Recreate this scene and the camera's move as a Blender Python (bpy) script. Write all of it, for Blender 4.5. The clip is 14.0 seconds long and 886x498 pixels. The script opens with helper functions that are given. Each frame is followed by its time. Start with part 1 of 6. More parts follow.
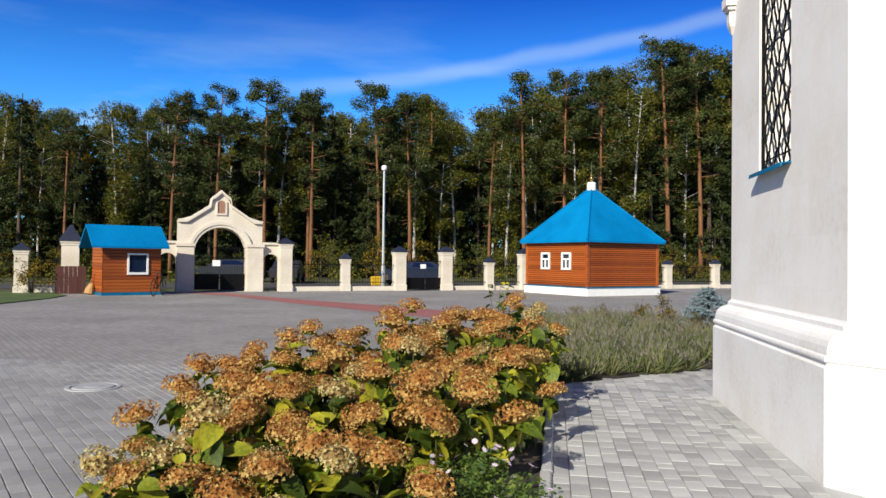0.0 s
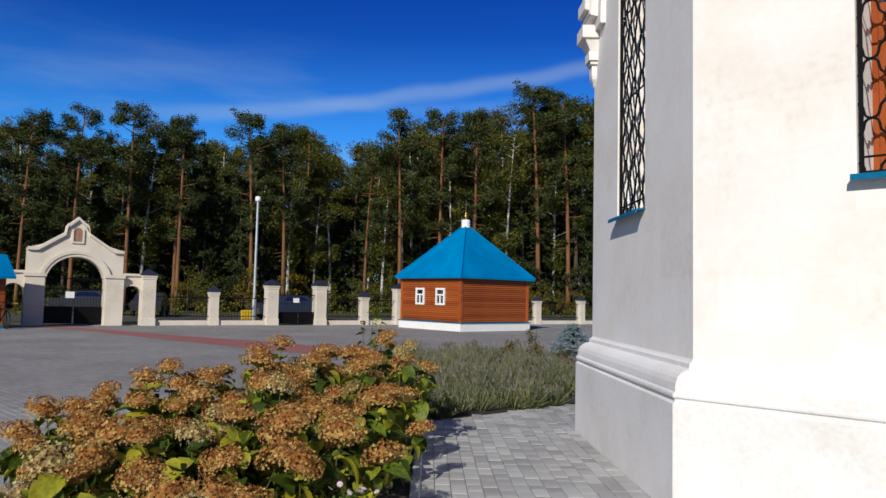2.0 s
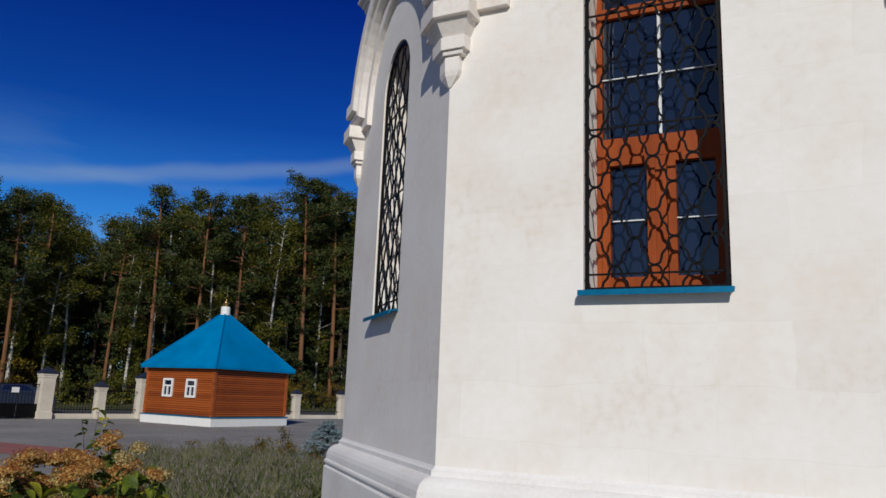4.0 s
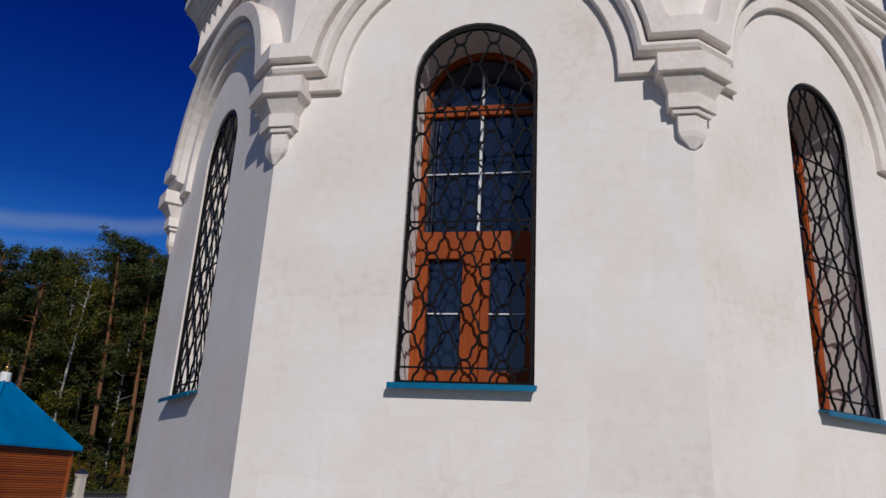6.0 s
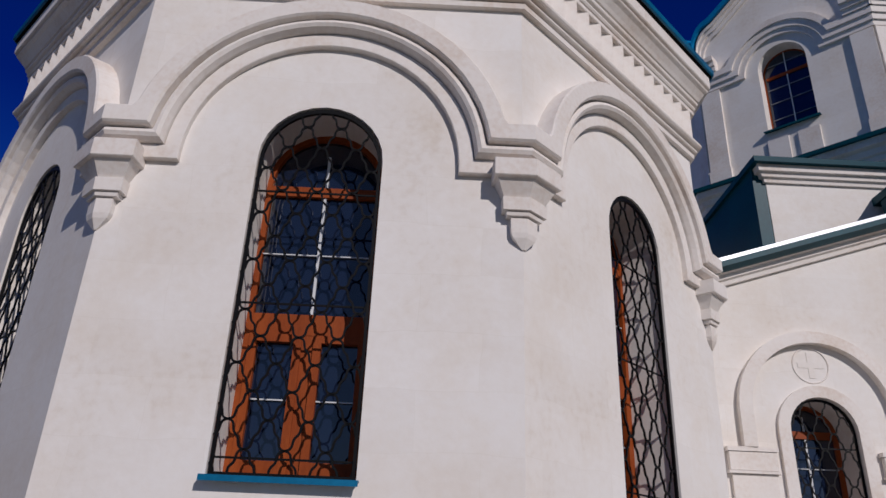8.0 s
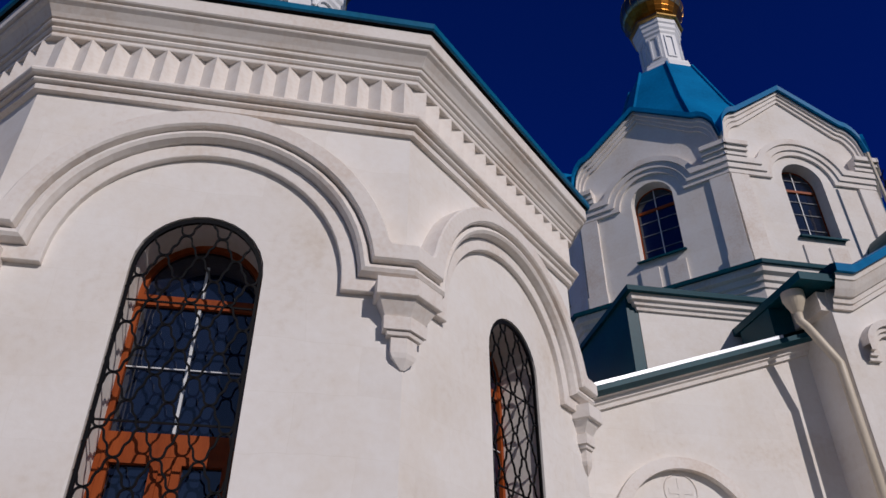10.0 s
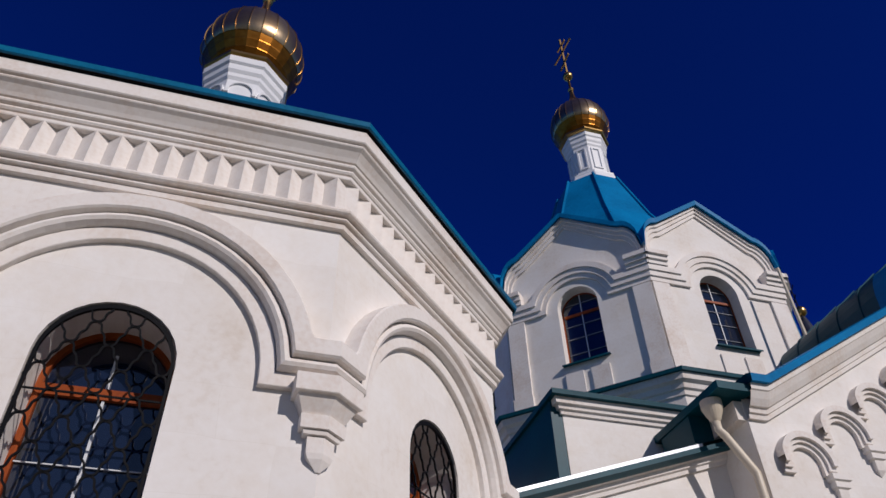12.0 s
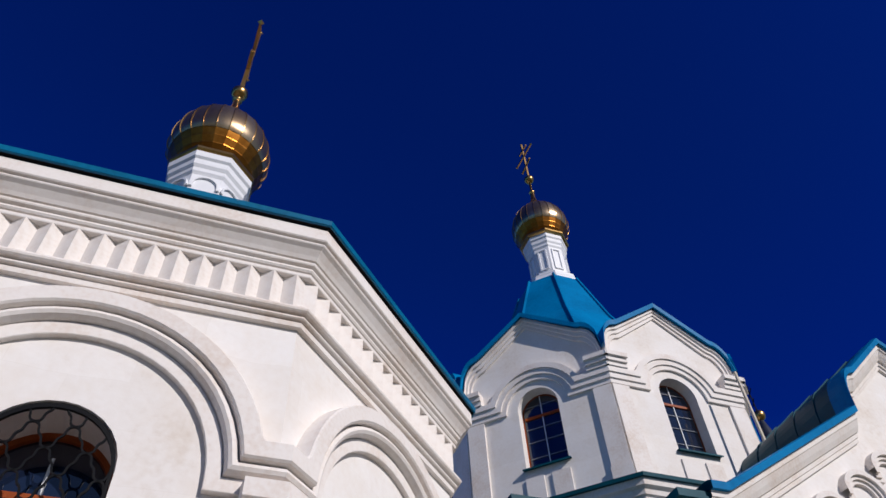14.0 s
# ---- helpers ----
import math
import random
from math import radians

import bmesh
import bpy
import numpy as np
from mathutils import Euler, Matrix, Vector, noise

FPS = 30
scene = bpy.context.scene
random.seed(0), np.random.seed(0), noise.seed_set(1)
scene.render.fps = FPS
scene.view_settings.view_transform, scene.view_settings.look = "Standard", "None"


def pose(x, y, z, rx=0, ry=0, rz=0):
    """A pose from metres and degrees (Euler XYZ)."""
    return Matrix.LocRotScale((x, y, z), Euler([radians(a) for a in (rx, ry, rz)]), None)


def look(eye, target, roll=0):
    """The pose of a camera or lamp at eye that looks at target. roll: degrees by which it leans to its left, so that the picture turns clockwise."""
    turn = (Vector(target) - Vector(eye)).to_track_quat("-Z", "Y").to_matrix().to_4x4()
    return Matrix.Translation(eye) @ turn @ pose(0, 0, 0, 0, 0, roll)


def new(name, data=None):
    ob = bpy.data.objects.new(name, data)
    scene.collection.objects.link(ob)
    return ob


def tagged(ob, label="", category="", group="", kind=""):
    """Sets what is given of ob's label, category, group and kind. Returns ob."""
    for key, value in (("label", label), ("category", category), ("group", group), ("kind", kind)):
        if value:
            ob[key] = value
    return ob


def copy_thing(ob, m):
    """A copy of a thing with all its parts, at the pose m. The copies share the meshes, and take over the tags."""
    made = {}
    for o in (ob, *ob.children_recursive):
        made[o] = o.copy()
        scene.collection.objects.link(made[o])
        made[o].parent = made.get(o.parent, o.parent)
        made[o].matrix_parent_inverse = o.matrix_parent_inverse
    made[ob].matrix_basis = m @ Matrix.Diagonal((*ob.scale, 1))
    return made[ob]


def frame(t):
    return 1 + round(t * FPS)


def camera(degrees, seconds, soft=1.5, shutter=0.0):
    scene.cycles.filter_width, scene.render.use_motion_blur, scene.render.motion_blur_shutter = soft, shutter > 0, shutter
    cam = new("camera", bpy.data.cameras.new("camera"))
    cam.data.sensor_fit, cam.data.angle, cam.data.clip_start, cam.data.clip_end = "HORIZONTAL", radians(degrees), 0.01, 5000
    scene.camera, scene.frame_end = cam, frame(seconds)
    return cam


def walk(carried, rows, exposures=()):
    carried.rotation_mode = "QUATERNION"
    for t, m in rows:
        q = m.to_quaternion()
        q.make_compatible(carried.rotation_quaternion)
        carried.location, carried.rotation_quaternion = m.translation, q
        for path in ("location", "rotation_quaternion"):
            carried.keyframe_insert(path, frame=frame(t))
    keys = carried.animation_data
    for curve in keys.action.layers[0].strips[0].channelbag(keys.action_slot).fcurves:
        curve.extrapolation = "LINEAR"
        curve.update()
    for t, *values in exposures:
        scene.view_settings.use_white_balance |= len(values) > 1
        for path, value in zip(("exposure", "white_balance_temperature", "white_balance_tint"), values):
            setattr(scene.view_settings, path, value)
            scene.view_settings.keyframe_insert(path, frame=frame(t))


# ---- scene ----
cam = camera(62.61, 14.0)
# seconds, eye (x, y, z), yaw, pitch, roll
PATH = [
    (0.0, -0.000, -0.001, 1.504, 8.57, 0.93, -0.64),
    (0.5, -0.000, -0.013, 1.510, 6.69, 1.46, -1.01),
    (1.0, 0.007, -0.020, 1.518, 4.50, 2.36, -0.97),
    (1.5, 0.020, -0.021, 1.526, 2.41, 2.77, -0.94),
    (2.0, 0.039, -0.014, 1.535, -1.17, 3.78, -1.27),
    (2.5, 0.064, 0.004, 1.551, -7.20, 5.97, -1.96),
    (5.0, 0.265, 0.168, 1.667, -26.23, 14.73, -2.72),
    (5.5, 0.285, 0.155, 1.692, -30.37, 16.62, -3.20),
    (6.0, 0.297, 0.147, 1.711, -33.58, 18.14, -2.89),
    (6.5, 0.291, 0.138, 1.740, -36.99, 19.62, -2.85),
    (7.0, 0.292, 0.125, 1.770, -39.46, 20.71, -2.54),
    (7.5, 0.318, 0.115, 1.801, -43.30, 22.67, -2.11),
    (8.0, 0.337, 0.095, 1.817, -46.33, 24.48, -2.16),
    (8.5, 0.342, 0.068, 1.816, -49.15, 27.60, -1.69),
    (9.0, 0.348, 0.049, 1.826, -51.35, 29.77, -0.95),
    (11.5, 0.418, 0.030, 1.866, -59.57, 39.35, 0.92),
    (12.0, 0.419, 0.027, 1.875, -60.80, 41.20, 1.26),
    (12.5, 0.424, 0.017, 1.885, -61.64, 43.38, 1.81),
    (13.0, 0.430, 0.004, 1.889, -62.50, 44.85, 2.43),
    (13.5, 0.428, -0.003, 1.896, -63.18, 46.76, 2.36),
    (14.0, 0.416, -0.008, 1.900, -63.70, 48.70, 2.51),
]
EXPOSURES = [(0.0, 0.78, 6850, 5), (1.0, 0.52, 6760, 6), (2.5, 0.05, 6390, 7), (5.0, -0.48, 6350, 8), (6.5, -0.62, 6230, 15), (7.5, -0.70, 6230, 17), (9.0, -0.77, 6320, 17), (11.5, -0.62, 6360, 17), (14.0, -0.20, 6210, 15)]
walk(cam, [(t, pose(x, y, z, 90 + pitch, roll, yaw)) for t, x, y, z, yaw, pitch, roll in PATH], EXPOSURES)

# ---------------------------------------------------------------- light
SUN_AZ, SUN_EL = 250.5, 29.0
sky_world = bpy.data.worlds.new("sky")
scene.world = sky_world
sky_world.use_nodes = True
wn, wl = sky_world.node_tree.nodes, sky_world.node_tree.links
sky = wn.new("ShaderNodeTexSky")
sky.sky_type, sky.sun_disc = "NISHITA", False
sky.sun_elevation, sky.sun_rotation = radians(SUN_EL), radians(90 - SUN_AZ)
sky.air_density, sky.dust_density, sky.ozone_density = 1.0, 0.1, 4.0
# deep autumn blue: the clear sky saturates and darkens towards the zenith; thin cirrus streaks low down
tcw = wn.new("ShaderNodeTexCoord")
sep = wn.new("ShaderNodeSeparateXYZ")
wl.new(tcw.outputs["Generated"], sep.inputs[0])
deep = wn.new("ShaderNodeValToRGB")
stops = [(0.0, (0.26, 0.50, 0.74)), (0.12, (0.20, 0.48, 0.74)), (0.22, (0.10, 0.36, 0.68)), (0.34, (0.026, 0.155, 0.48)), (0.52, (0.006, 0.06, 0.38)), (0.74, (0.008, 0.07, 0.36)), (1.0, (0.008, 0.07, 0.36))]
while len(deep.color_ramp.elements) < len(stops):
    deep.color_ramp.elements.new(0.5)
for el, (p, c) in zip(deep.color_ramp.elements, stops):
    el.position, el.color = p, (*c, 1)
wl.new(sep.outputs[2], deep.inputs[0])
tint = wn.new("ShaderNodeMix")
tint.data_type, tint.blend_type = "RGBA", "MULTIPLY"
tint.inputs[0].default_value = 1.0
wl.new(sky.outputs[0], tint.inputs[6])
# towards the sun the sky stays pale
dot = wn.new("ShaderNodeVectorMath")
dot.operation = "DOT_PRODUCT"
dot.inputs[1].default_value = (math.cos(radians(SUN_AZ)), math.sin(radians(SUN_AZ)), 0.0)
wl.new(tcw.outputs["Generated"], dot.inputs[0])
near_sun = wn.new("ShaderNodeMapRange")
near_sun.interpolation_type = "SMOOTHSTEP"
near_sun.inputs[1].default_value, near_sun.inputs[2].default_value = 0.2, 0.65
wl.new(dot.outputs["Value"], near_sun.inputs[0])
side = wn.new("ShaderNodeMix")
side.data_type = "RGBA"
wl.new(near_sun.outputs[0], side.inputs[0])
wl.new(deep.outputs[0], side.inputs[6])
side.inputs[7].default_value = (0.26, 0.28, 0.34, 1)
wl.new(side.outputs[2], tint.inputs[7])
# cirrus: one long streak and a few wisps, low over the wood
warp = wn.new("ShaderNodeTexNoise")
warp.inputs["Scale"].default_value, warp.inputs["Detail"].default_value = 5.0, 6
wl.new(tcw.outputs["Generated"], warp.inputs[0])
line = wn.new("ShaderNodeVectorMath")
line.operation = "DOT_PRODUCT"
line.inputs[1].default_value = (-0.145, 0.0333, 1.0)
wl.new(tcw.outputs["Generated"], line.inputs[0])
bent = wn.new("ShaderNodeMath")
bent.operation = "MULTIPLY_ADD"
bent.inputs[1].default_value = 0.03
wl.new(warp.outputs[0], bent.inputs[0])
wl.new(line.outputs["Value"], bent.inputs[2])
gap_ = wn.new("ShaderNodeMath")
gap_.operation = "SUBTRACT"
gap_.inputs[1].default_value = 0.3192
wl.new(bent.outputs[0], gap_.inputs[0])
gap_abs = wn.new("ShaderNodeMath")
gap_abs.operation = "ABSOLUTE"
wl.new(gap_.outputs[0], gap_abs.inputs[0])
streak = wn.new("ShaderNodeMapRange")
streak.interpolation_type = "SMOOTHERSTEP"
streak.inputs[1].default_value, streak.inputs[2].default_value = 0.017, 0.0
streak.inputs[3].default_value, streak.inputs[4].default_value = 0.0, 0.25
wl.new(gap_abs.outputs[0], streak.inputs[0])
stretch_ = wn.new("ShaderNodeMapping")
stretch_.inputs["Scale"].default_value = (2.2, 2.2, 13.0)
stretch_.inputs["Rotation"].default_value = (0.0, radians(8), 0.0)
wl.new(tcw.outputs["Generated"], stretch_.inputs[0])
wisp = wn.new("ShaderNodeTexNoise")
wisp.inputs["Scale"].default_value, wisp.inputs["Detail"].default_value = 1.6, 7
wl.new(stretch_.outputs[0], wisp.inputs[0])
wispy = wn.new("ShaderNodeMapRange")
wispy.inputs[1].default_value, wispy.inputs[2].default_value, wispy.inputs[4].default_value = 0.50, 0.80, 0.36
wl.new(wisp.outputs[0], wispy.inputs[0])
low = wn.new("ShaderNodeMapRange")
low.inputs[1].default_value, low.inputs[2].default_value = 0.34, 0.20
wl.new(sep.outputs[2], low.inputs[0])
wispy_low = wn.new("ShaderNodeMath")
wispy_low.operation = "MULTIPLY"
wl.new(wispy.outputs[0], wispy_low.inputs[0])
wl.new(low.outputs[0], wispy_low.inputs[1])
veil = wn.new("ShaderNodeMath")
veil.operation, veil.use_clamp = "ADD", True
fade = wn.new("ShaderNodeMapRange")
fade.inputs[1].default_value, fade.inputs[2].default_value = -0.46, -0.24
wl.new(sep.outputs[0], fade.inputs[0])
streak_in = wn.new("ShaderNodeMath")
streak_in.operation = "MULTIPLY"
wl.new(streak.outputs[0], streak_in.inputs[0])
wl.new(fade.outputs[0], streak_in.inputs[1])
wl.new(streak_in.outputs[0], veil.inputs[0])
wl.new(wispy_low.outputs[0], veil.inputs[1])
cloudy = wn.new("ShaderNodeMix")
cloudy.data_type = "RGBA"
wl.new(veil.outputs[0], cloudy.inputs[0])
wl.new(tint.outputs[2], cloudy.inputs[6])
cloudy.inputs[7].default_value = (2.4, 3.0, 3.5, 1)
wl.new(cloudy.outputs[2], wn["Background"].inputs[0])
wn["Background"].inputs[1].default_value = 0.17

sun_data = bpy.data.lights.new("sun", "SUN")
sun_data.energy, sun_data.angle, sun_data.color = 4.0, radians(0.5), (1.0, 0.94, 0.86)
sun = new("sun", sun_data)
sun_dir = Vector((math.cos(radians(SUN_EL)) * math.cos(radians(SUN_AZ)), math.cos(radians(SUN_EL)) * math.sin(radians(SUN_AZ)), math.sin(radians(SUN_EL))))
sun.matrix_world = look(sun_dir * 60, (0, 0, 0))


# ---------------------------------------------------------------- materials
def material(name, rough=0.6, metal=0.0):
    m = bpy.data.materials.new(name)
    m.use_nodes = True
    b = m.node_tree.nodes["Principled BSDF"]
    b.inputs["Roughness"].default_value, b.inputs["Metallic"].default_value = rough, metal
    return m, m.node_tree.nodes, m.node_tree.links, b


def ramp(nodes, stops):
    r = nodes.new("ShaderNodeValToRGB")
    while len(r.color_ramp.elements) < len(stops):
        r.color_ramp.elements.new(0.5)
    for el, (p, c) in zip(r.color_ramp.elements, stops):
        el.position, el.color = p, (*c, 1)
    return r


def mottled(name, colours, scale=3.0, fine=60.0, rough=0.7, metal=0.0, bump=0.1, depth=0.01, random_mix=0.0, island=0.0, stretch=(1, 1, 1), spec=0.5):
    """Colour from two noises, coarse and fine, with a bump of the fine one; random_mix varies it from object to object."""
    m, n, l, b = material(name, rough, metal)
    b.inputs["Specular IOR Level"].default_value = spec
    tc = n.new("ShaderNodeTexCoord")
    mp = n.new("ShaderNodeMapping")
    mp.inputs["Scale"].default_value = stretch
    l.new(tc.outputs["Object"], mp.inputs[0])
    a, f = n.new("ShaderNodeTexNoise"), n.new("ShaderNodeTexNoise")
    a.inputs["Scale"].default_value, a.inputs["Detail"].default_value = scale, 5
    f.inputs["Scale"].default_value, f.inputs["Detail"].default_value = fine, 4
    l.new(mp.outputs[0], a.inputs[0])
    l.new(mp.outputs[0], f.inputs[0])
    mix = n.new("ShaderNodeMath")
    mix.operation = "MULTIPLY_ADD"
    mix.inputs[1].default_value = 0.35
    l.new(f.outputs[0], mix.inputs[0])
    s = n.new("ShaderNodeMath")
    s.operation = "MULTIPLY"
    s.inputs[1].default_value = 0.65
    l.new(a.outputs[0], s.inputs[0])
    l.new(s.outputs[0], mix.inputs[2])
    value = mix
    if random_mix or island:
        add = n.new("ShaderNodeMath")
        add.operation = "MULTIPLY_ADD"
        if island:
            src = n.new("ShaderNodeNewGeometry").outputs["Random Per Island"]
            k = island
        else:
            src = n.new("ShaderNodeObjectInfo").outputs["Random"]
            k = random_mix
        off = n.new("ShaderNodeMath")
        off.operation = "SUBTRACT"
        off.inputs[1].default_value = 0.5
        l.new(src, off.inputs[0])
        l.new(off.outputs[0], add.inputs[0])
        add.inputs[1].default_value = k
        l.new(mix.outputs[0], add.inputs[2])
        value = add
    k = len(colours)
    r = ramp(n, [(0.3 + 0.4 * i / max(1, k - 1), c) for i, c in enumerate(colours)])
    l.new(value.outputs[0], r.inputs[0])
    l.new(r.outputs[0], b.inputs["Base Color"])
    if bump:
        bp = n.new("ShaderNodeBump")
        bp.inputs["Strength"].default_value, bp.inputs["Distance"].default_value = bump, depth
        l.new(f.outputs[0], bp.inputs["Height"])
        l.new(bp.outputs[0], b.inputs["Normal"])
    return m


PLASTER = mottled("plaster", [(0.715, 0.65, 0.585), (0.80, 0.76, 0.72), (0.83, 0.80, 0.77), (0.84, 0.82, 0.80)], 0.9, 14.0, 0.85, bump=0.15, depth=0.012)
def patch_plaster(m):
    """Faint rectangular trowel patches and hairline seams over the plaster."""
    n, l = m.node_tree.nodes, m.node_tree.links
    b = n["Principled BSDF"]
    old = b.inputs["Base Color"].links[0].from_socket
    tc = n.new("ShaderNodeTexCoord")
    mp = n.new("ShaderNodeMapping")
    mp.inputs["Rotation"].default_value = (radians(90), 0, 0)
    l.new(tc.outputs["Object"], mp.inputs[0])
    ns = n.new("ShaderNodeTexNoise")
    ns.inputs["Scale"].default_value = 1.7
    l.new(tc.outputs["Object"], ns.inputs[0])
    wob = n.new("ShaderNodeVectorMath")
    wob.operation = "MULTIPLY_ADD"
    wob.inputs[1].default_value = (0.12, 0.12, 0.12)
    l.new(ns.outputs["Color"], wob.inputs[0])
    l.new(mp.outputs[0], wob.inputs[2])
    br = n.new("ShaderNodeTexBrick")
    br.inputs["Color1"].default_value, br.inputs["Color2"].default_value, br.inputs["Mortar"].default_value = (0.94, 0.93, 0.92, 1), (1.0, 1.0, 1.0, 1), (0.93, 0.92, 0.90, 1)
    br.inputs["Scale"].default_value, br.inputs["Mortar Size"].default_value, br.inputs["Mortar Smooth"].default_value = 1.0, 0.004, 0.6
    br.inputs["Brick Width"].default_value, br.inputs["Row Height"].default_value = 0.9, 0.42
    l.new(wob.outputs[0], br.inputs[0])
    mx = n.new("ShaderNodeMix")
    mx.data_type, mx.blend_type = "RGBA", "MULTIPLY"
    mx.inputs[0].default_value = 0.75
    l.new(old, mx.inputs[6])
    l.new(br.outputs[0], mx.inputs[7])
    l.new(mx.outputs[2], b.inputs["Base Color"])
    wash = n.new("ShaderNodeTexNoise")
    wash.inputs["Scale"].default_value, wash.inputs["Detail"].default_value, wash.inputs["Roughness"].default_value = 1.1, 8.0, 0.65
    l.new(tc.outputs["Object"], wash.inputs[0])
    wr = ramp(n, [(0.46, (1.0, 1.0, 1.0)), (0.62, (0.955, 0.925, 0.885)), (0.75, (0.92, 0.87, 0.81))])
    l.new(wash.outputs[0], wr.inputs[0])
    pit = n.new("ShaderNodeTexVoronoi")
    pit.inputs["Scale"].default_value = 3.2
    l.new(tc.outputs["Object"], pit.inputs[0])
    pr = ramp(n, [(0.0, (0.62, 0.58, 0.54)), (0.022, (1.0, 1.0, 1.0))])
    l.new(pit.outputs["Distance"], pr.inputs[0])
    last = mx.outputs[2]
    for extra in (wr, pr):
        mm = n.new("ShaderNodeMix")
        mm.data_type, mm.blend_type = "RGBA", "MULTIPLY"
        mm.inputs[0].default_value = 0.8
        l.new(last, mm.inputs[6])
        l.new(extra.outputs[0], mm.inputs[7])
        last = mm.outputs[2]
    l.new(last, b.inputs["Base Color"])


patch_plaster(PLASTER)
MOULD = mottled("moulding_plaster", [(0.67, 0.57, 0.49), (0.78, 0.728, 0.682), (0.825, 0.79, 0.758)], 1.6, 22.0, 0.8, bump=0.1)
PLINTH = mottled("plinth_plaster", [(0.66, 0.62, 0.57), (0.76, 0.74, 0.72), (0.82, 0.80, 0.78)], 1.6, 30.0, 0.8, bump=0.15)
DRUM_WHITE = mottled("drum_white", [(0.74, 0.75, 0.78), (0.82, 0.83, 0.85)], 3.0, 40.0, 0.5, bump=0.03)
TEAL = mottled("teal_metal", [(0.002, 0.085, 0.17), (0.003, 0.125, 0.25), (0.004, 0.17, 0.33)], 1.2, 20.0, 0.3, bump=0.04, spec=0.22)
# darker copy of the teal; carries the shade of verge and side cladding
TEAL_DARK = mottled("teal_metal_darkened", [(0.002, 0.045, 0.066), (0.003, 0.075, 0.105)], 1.2, 20.0, 0.4, bump=0.03, spec=0.12)
BLUE_ROOF = mottled("blue_metal", [(0.0005, 0.125, 0.30), (0.0008, 0.17, 0.40), (0.001, 0.21, 0.47)], 0.8, 12.0, 0.4, bump=0.04, spec=0.06)
# flashing made near white: the bright reflection on bluish-teal metal is in the colour
PALE_FLASHING = mottled("pale_reflection_flashing", [(0.55, 0.6, 0.66), (0.75, 0.78, 0.82)], 3.0, 30.0, 0.35, metal=0.6, bump=0.03)
GOLD = mottled("gilded_metal", [(0.30, 0.205, 0.12), (0.38, 0.28, 0.175), (0.46, 0.36, 0.24)], 2.0, 30.0, 0.32, metal=0.95, bump=0.04, random_mix=0.3)
# the same gilding in dark amber: reflected ground and trees put into the colour
GOLD_UNDER = mottled("gilded_reflection_tint", [(0.17, 0.06, 0.008), (0.27, 0.10, 0.014), (0.36, 0.155, 0.028)], 3.5, 12.0, 0.36, metal=1.0, bump=0.05)
BRASS = mottled("gilded_trim", [(0.45, 0.25, 0.08), (0.62, 0.40, 0.14)], 3.0, 30.0, 0.28, metal=1.0, bump=0.03)
IRON = mottled("black_iron", [(0.002, 0.0022, 0.003), (0.006, 0.006, 0.007)], 6.0, 80.0, 0.45, bump=0.08, spec=0.15)
WINDOW_WOOD = mottled("stained_window_wood", [(0.20, 0.036, 0.006), (0.28, 0.055, 0.009), (0.34, 0.075, 0.014)], 2.0, 40.0, 0.5, bump=0.08, spec=0.2, stretch=(4, 4, 0.6))
LOG = mottled("stained_log", [(0.20, 0.042, 0.007), (0.31, 0.072, 0.011), (0.40, 0.10, 0.016)], 1.4, 24.0, 0.5, bump=0.12, random_mix=0.3, stretch=(0.5, 0.5, 6))
WHITE_PAINT = mottled("white_paint", [(0.72, 0.72, 0.71), (0.80, 0.80, 0.79)], 4.0, 50.0, 0.45, bump=0.03)
BAR_WHITE = mottled("glazing_bar", [(0.62, 0.64, 0.66), (0.74, 0.76, 0.78)], 6.0, 50.0, 0.3, bump=0.02)
GATE_STONE = mottled("gate_plaster", [(0.50, 0.44, 0.36), (0.62, 0.56, 0.47), (0.70, 0.64, 0.55)], 1.0, 15.0, 0.8, bump=0.1)
CAP_METAL = mottled("dark_cap_metal", [(0.012, 0.016, 0.03), (0.03, 0.035, 0.055)], 3.0, 30.0, 0.4, bump=0.04)
# near-black and matt: the deep shade below the eave is in this colour
SOFFIT = mottled("shade_black_soffit", [(0.006, 0.007, 0.008), (0.014, 0.014, 0.015)], 3.0, 30.0, 0.9, bump=0.1, spec=0.05)
# backing for unlit rooms: the lack of light is put into the dark colour
DARK_ROOM = mottled("interior_coloured_dim", [(0.05, 0.045, 0.04), (0.09, 0.08, 0.07)], 1.0, 8.0, 0.9, bump=0.0)
PAVER = mottled("concrete_paver", [(0.26, 0.255, 0.25), (0.36, 0.355, 0.345), (0.45, 0.445, 0.43)], 2.0, 90.0, 0.85, bump=0.25, random_mix=0.34)
KERB = mottled("concrete_kerb", [(0.30, 0.30, 0.30), (0.42, 0.42, 0.42)], 2.0, 70.0, 0.85, bump=0.2, random_mix=0.2)
SOIL = mottled("bed_soil", [(0.02, 0.015, 0.01), (0.05, 0.038, 0.026)], 4.0, 40.0, 0.95, bump=0.6, depth=0.03)
BARK = mottled("pine_bark", [(0.08, 0.04, 0.02), (0.17, 0.075, 0.03), (0.27, 0.12, 0.045)], 1.5, 18.0, 0.9, bump=0.5, depth=0.04, stretch=(3, 3, 0.5))
BARK_DARK = mottled("spruce_bark", [(0.05, 0.035, 0.025), (0.10, 0.07, 0.05)], 1.5, 18.0, 0.9, bump=0.5, depth=0.04, stretch=(3, 3, 0.5))
BIRCH = mottled("birch_bark", [(0.06, 0.055, 0.05), (0.45, 0.43, 0.40), (0.58, 0.56, 0.52)], 2.2, 9.0, 0.8, bump=0.2, stretch=(1, 1, 2.5))
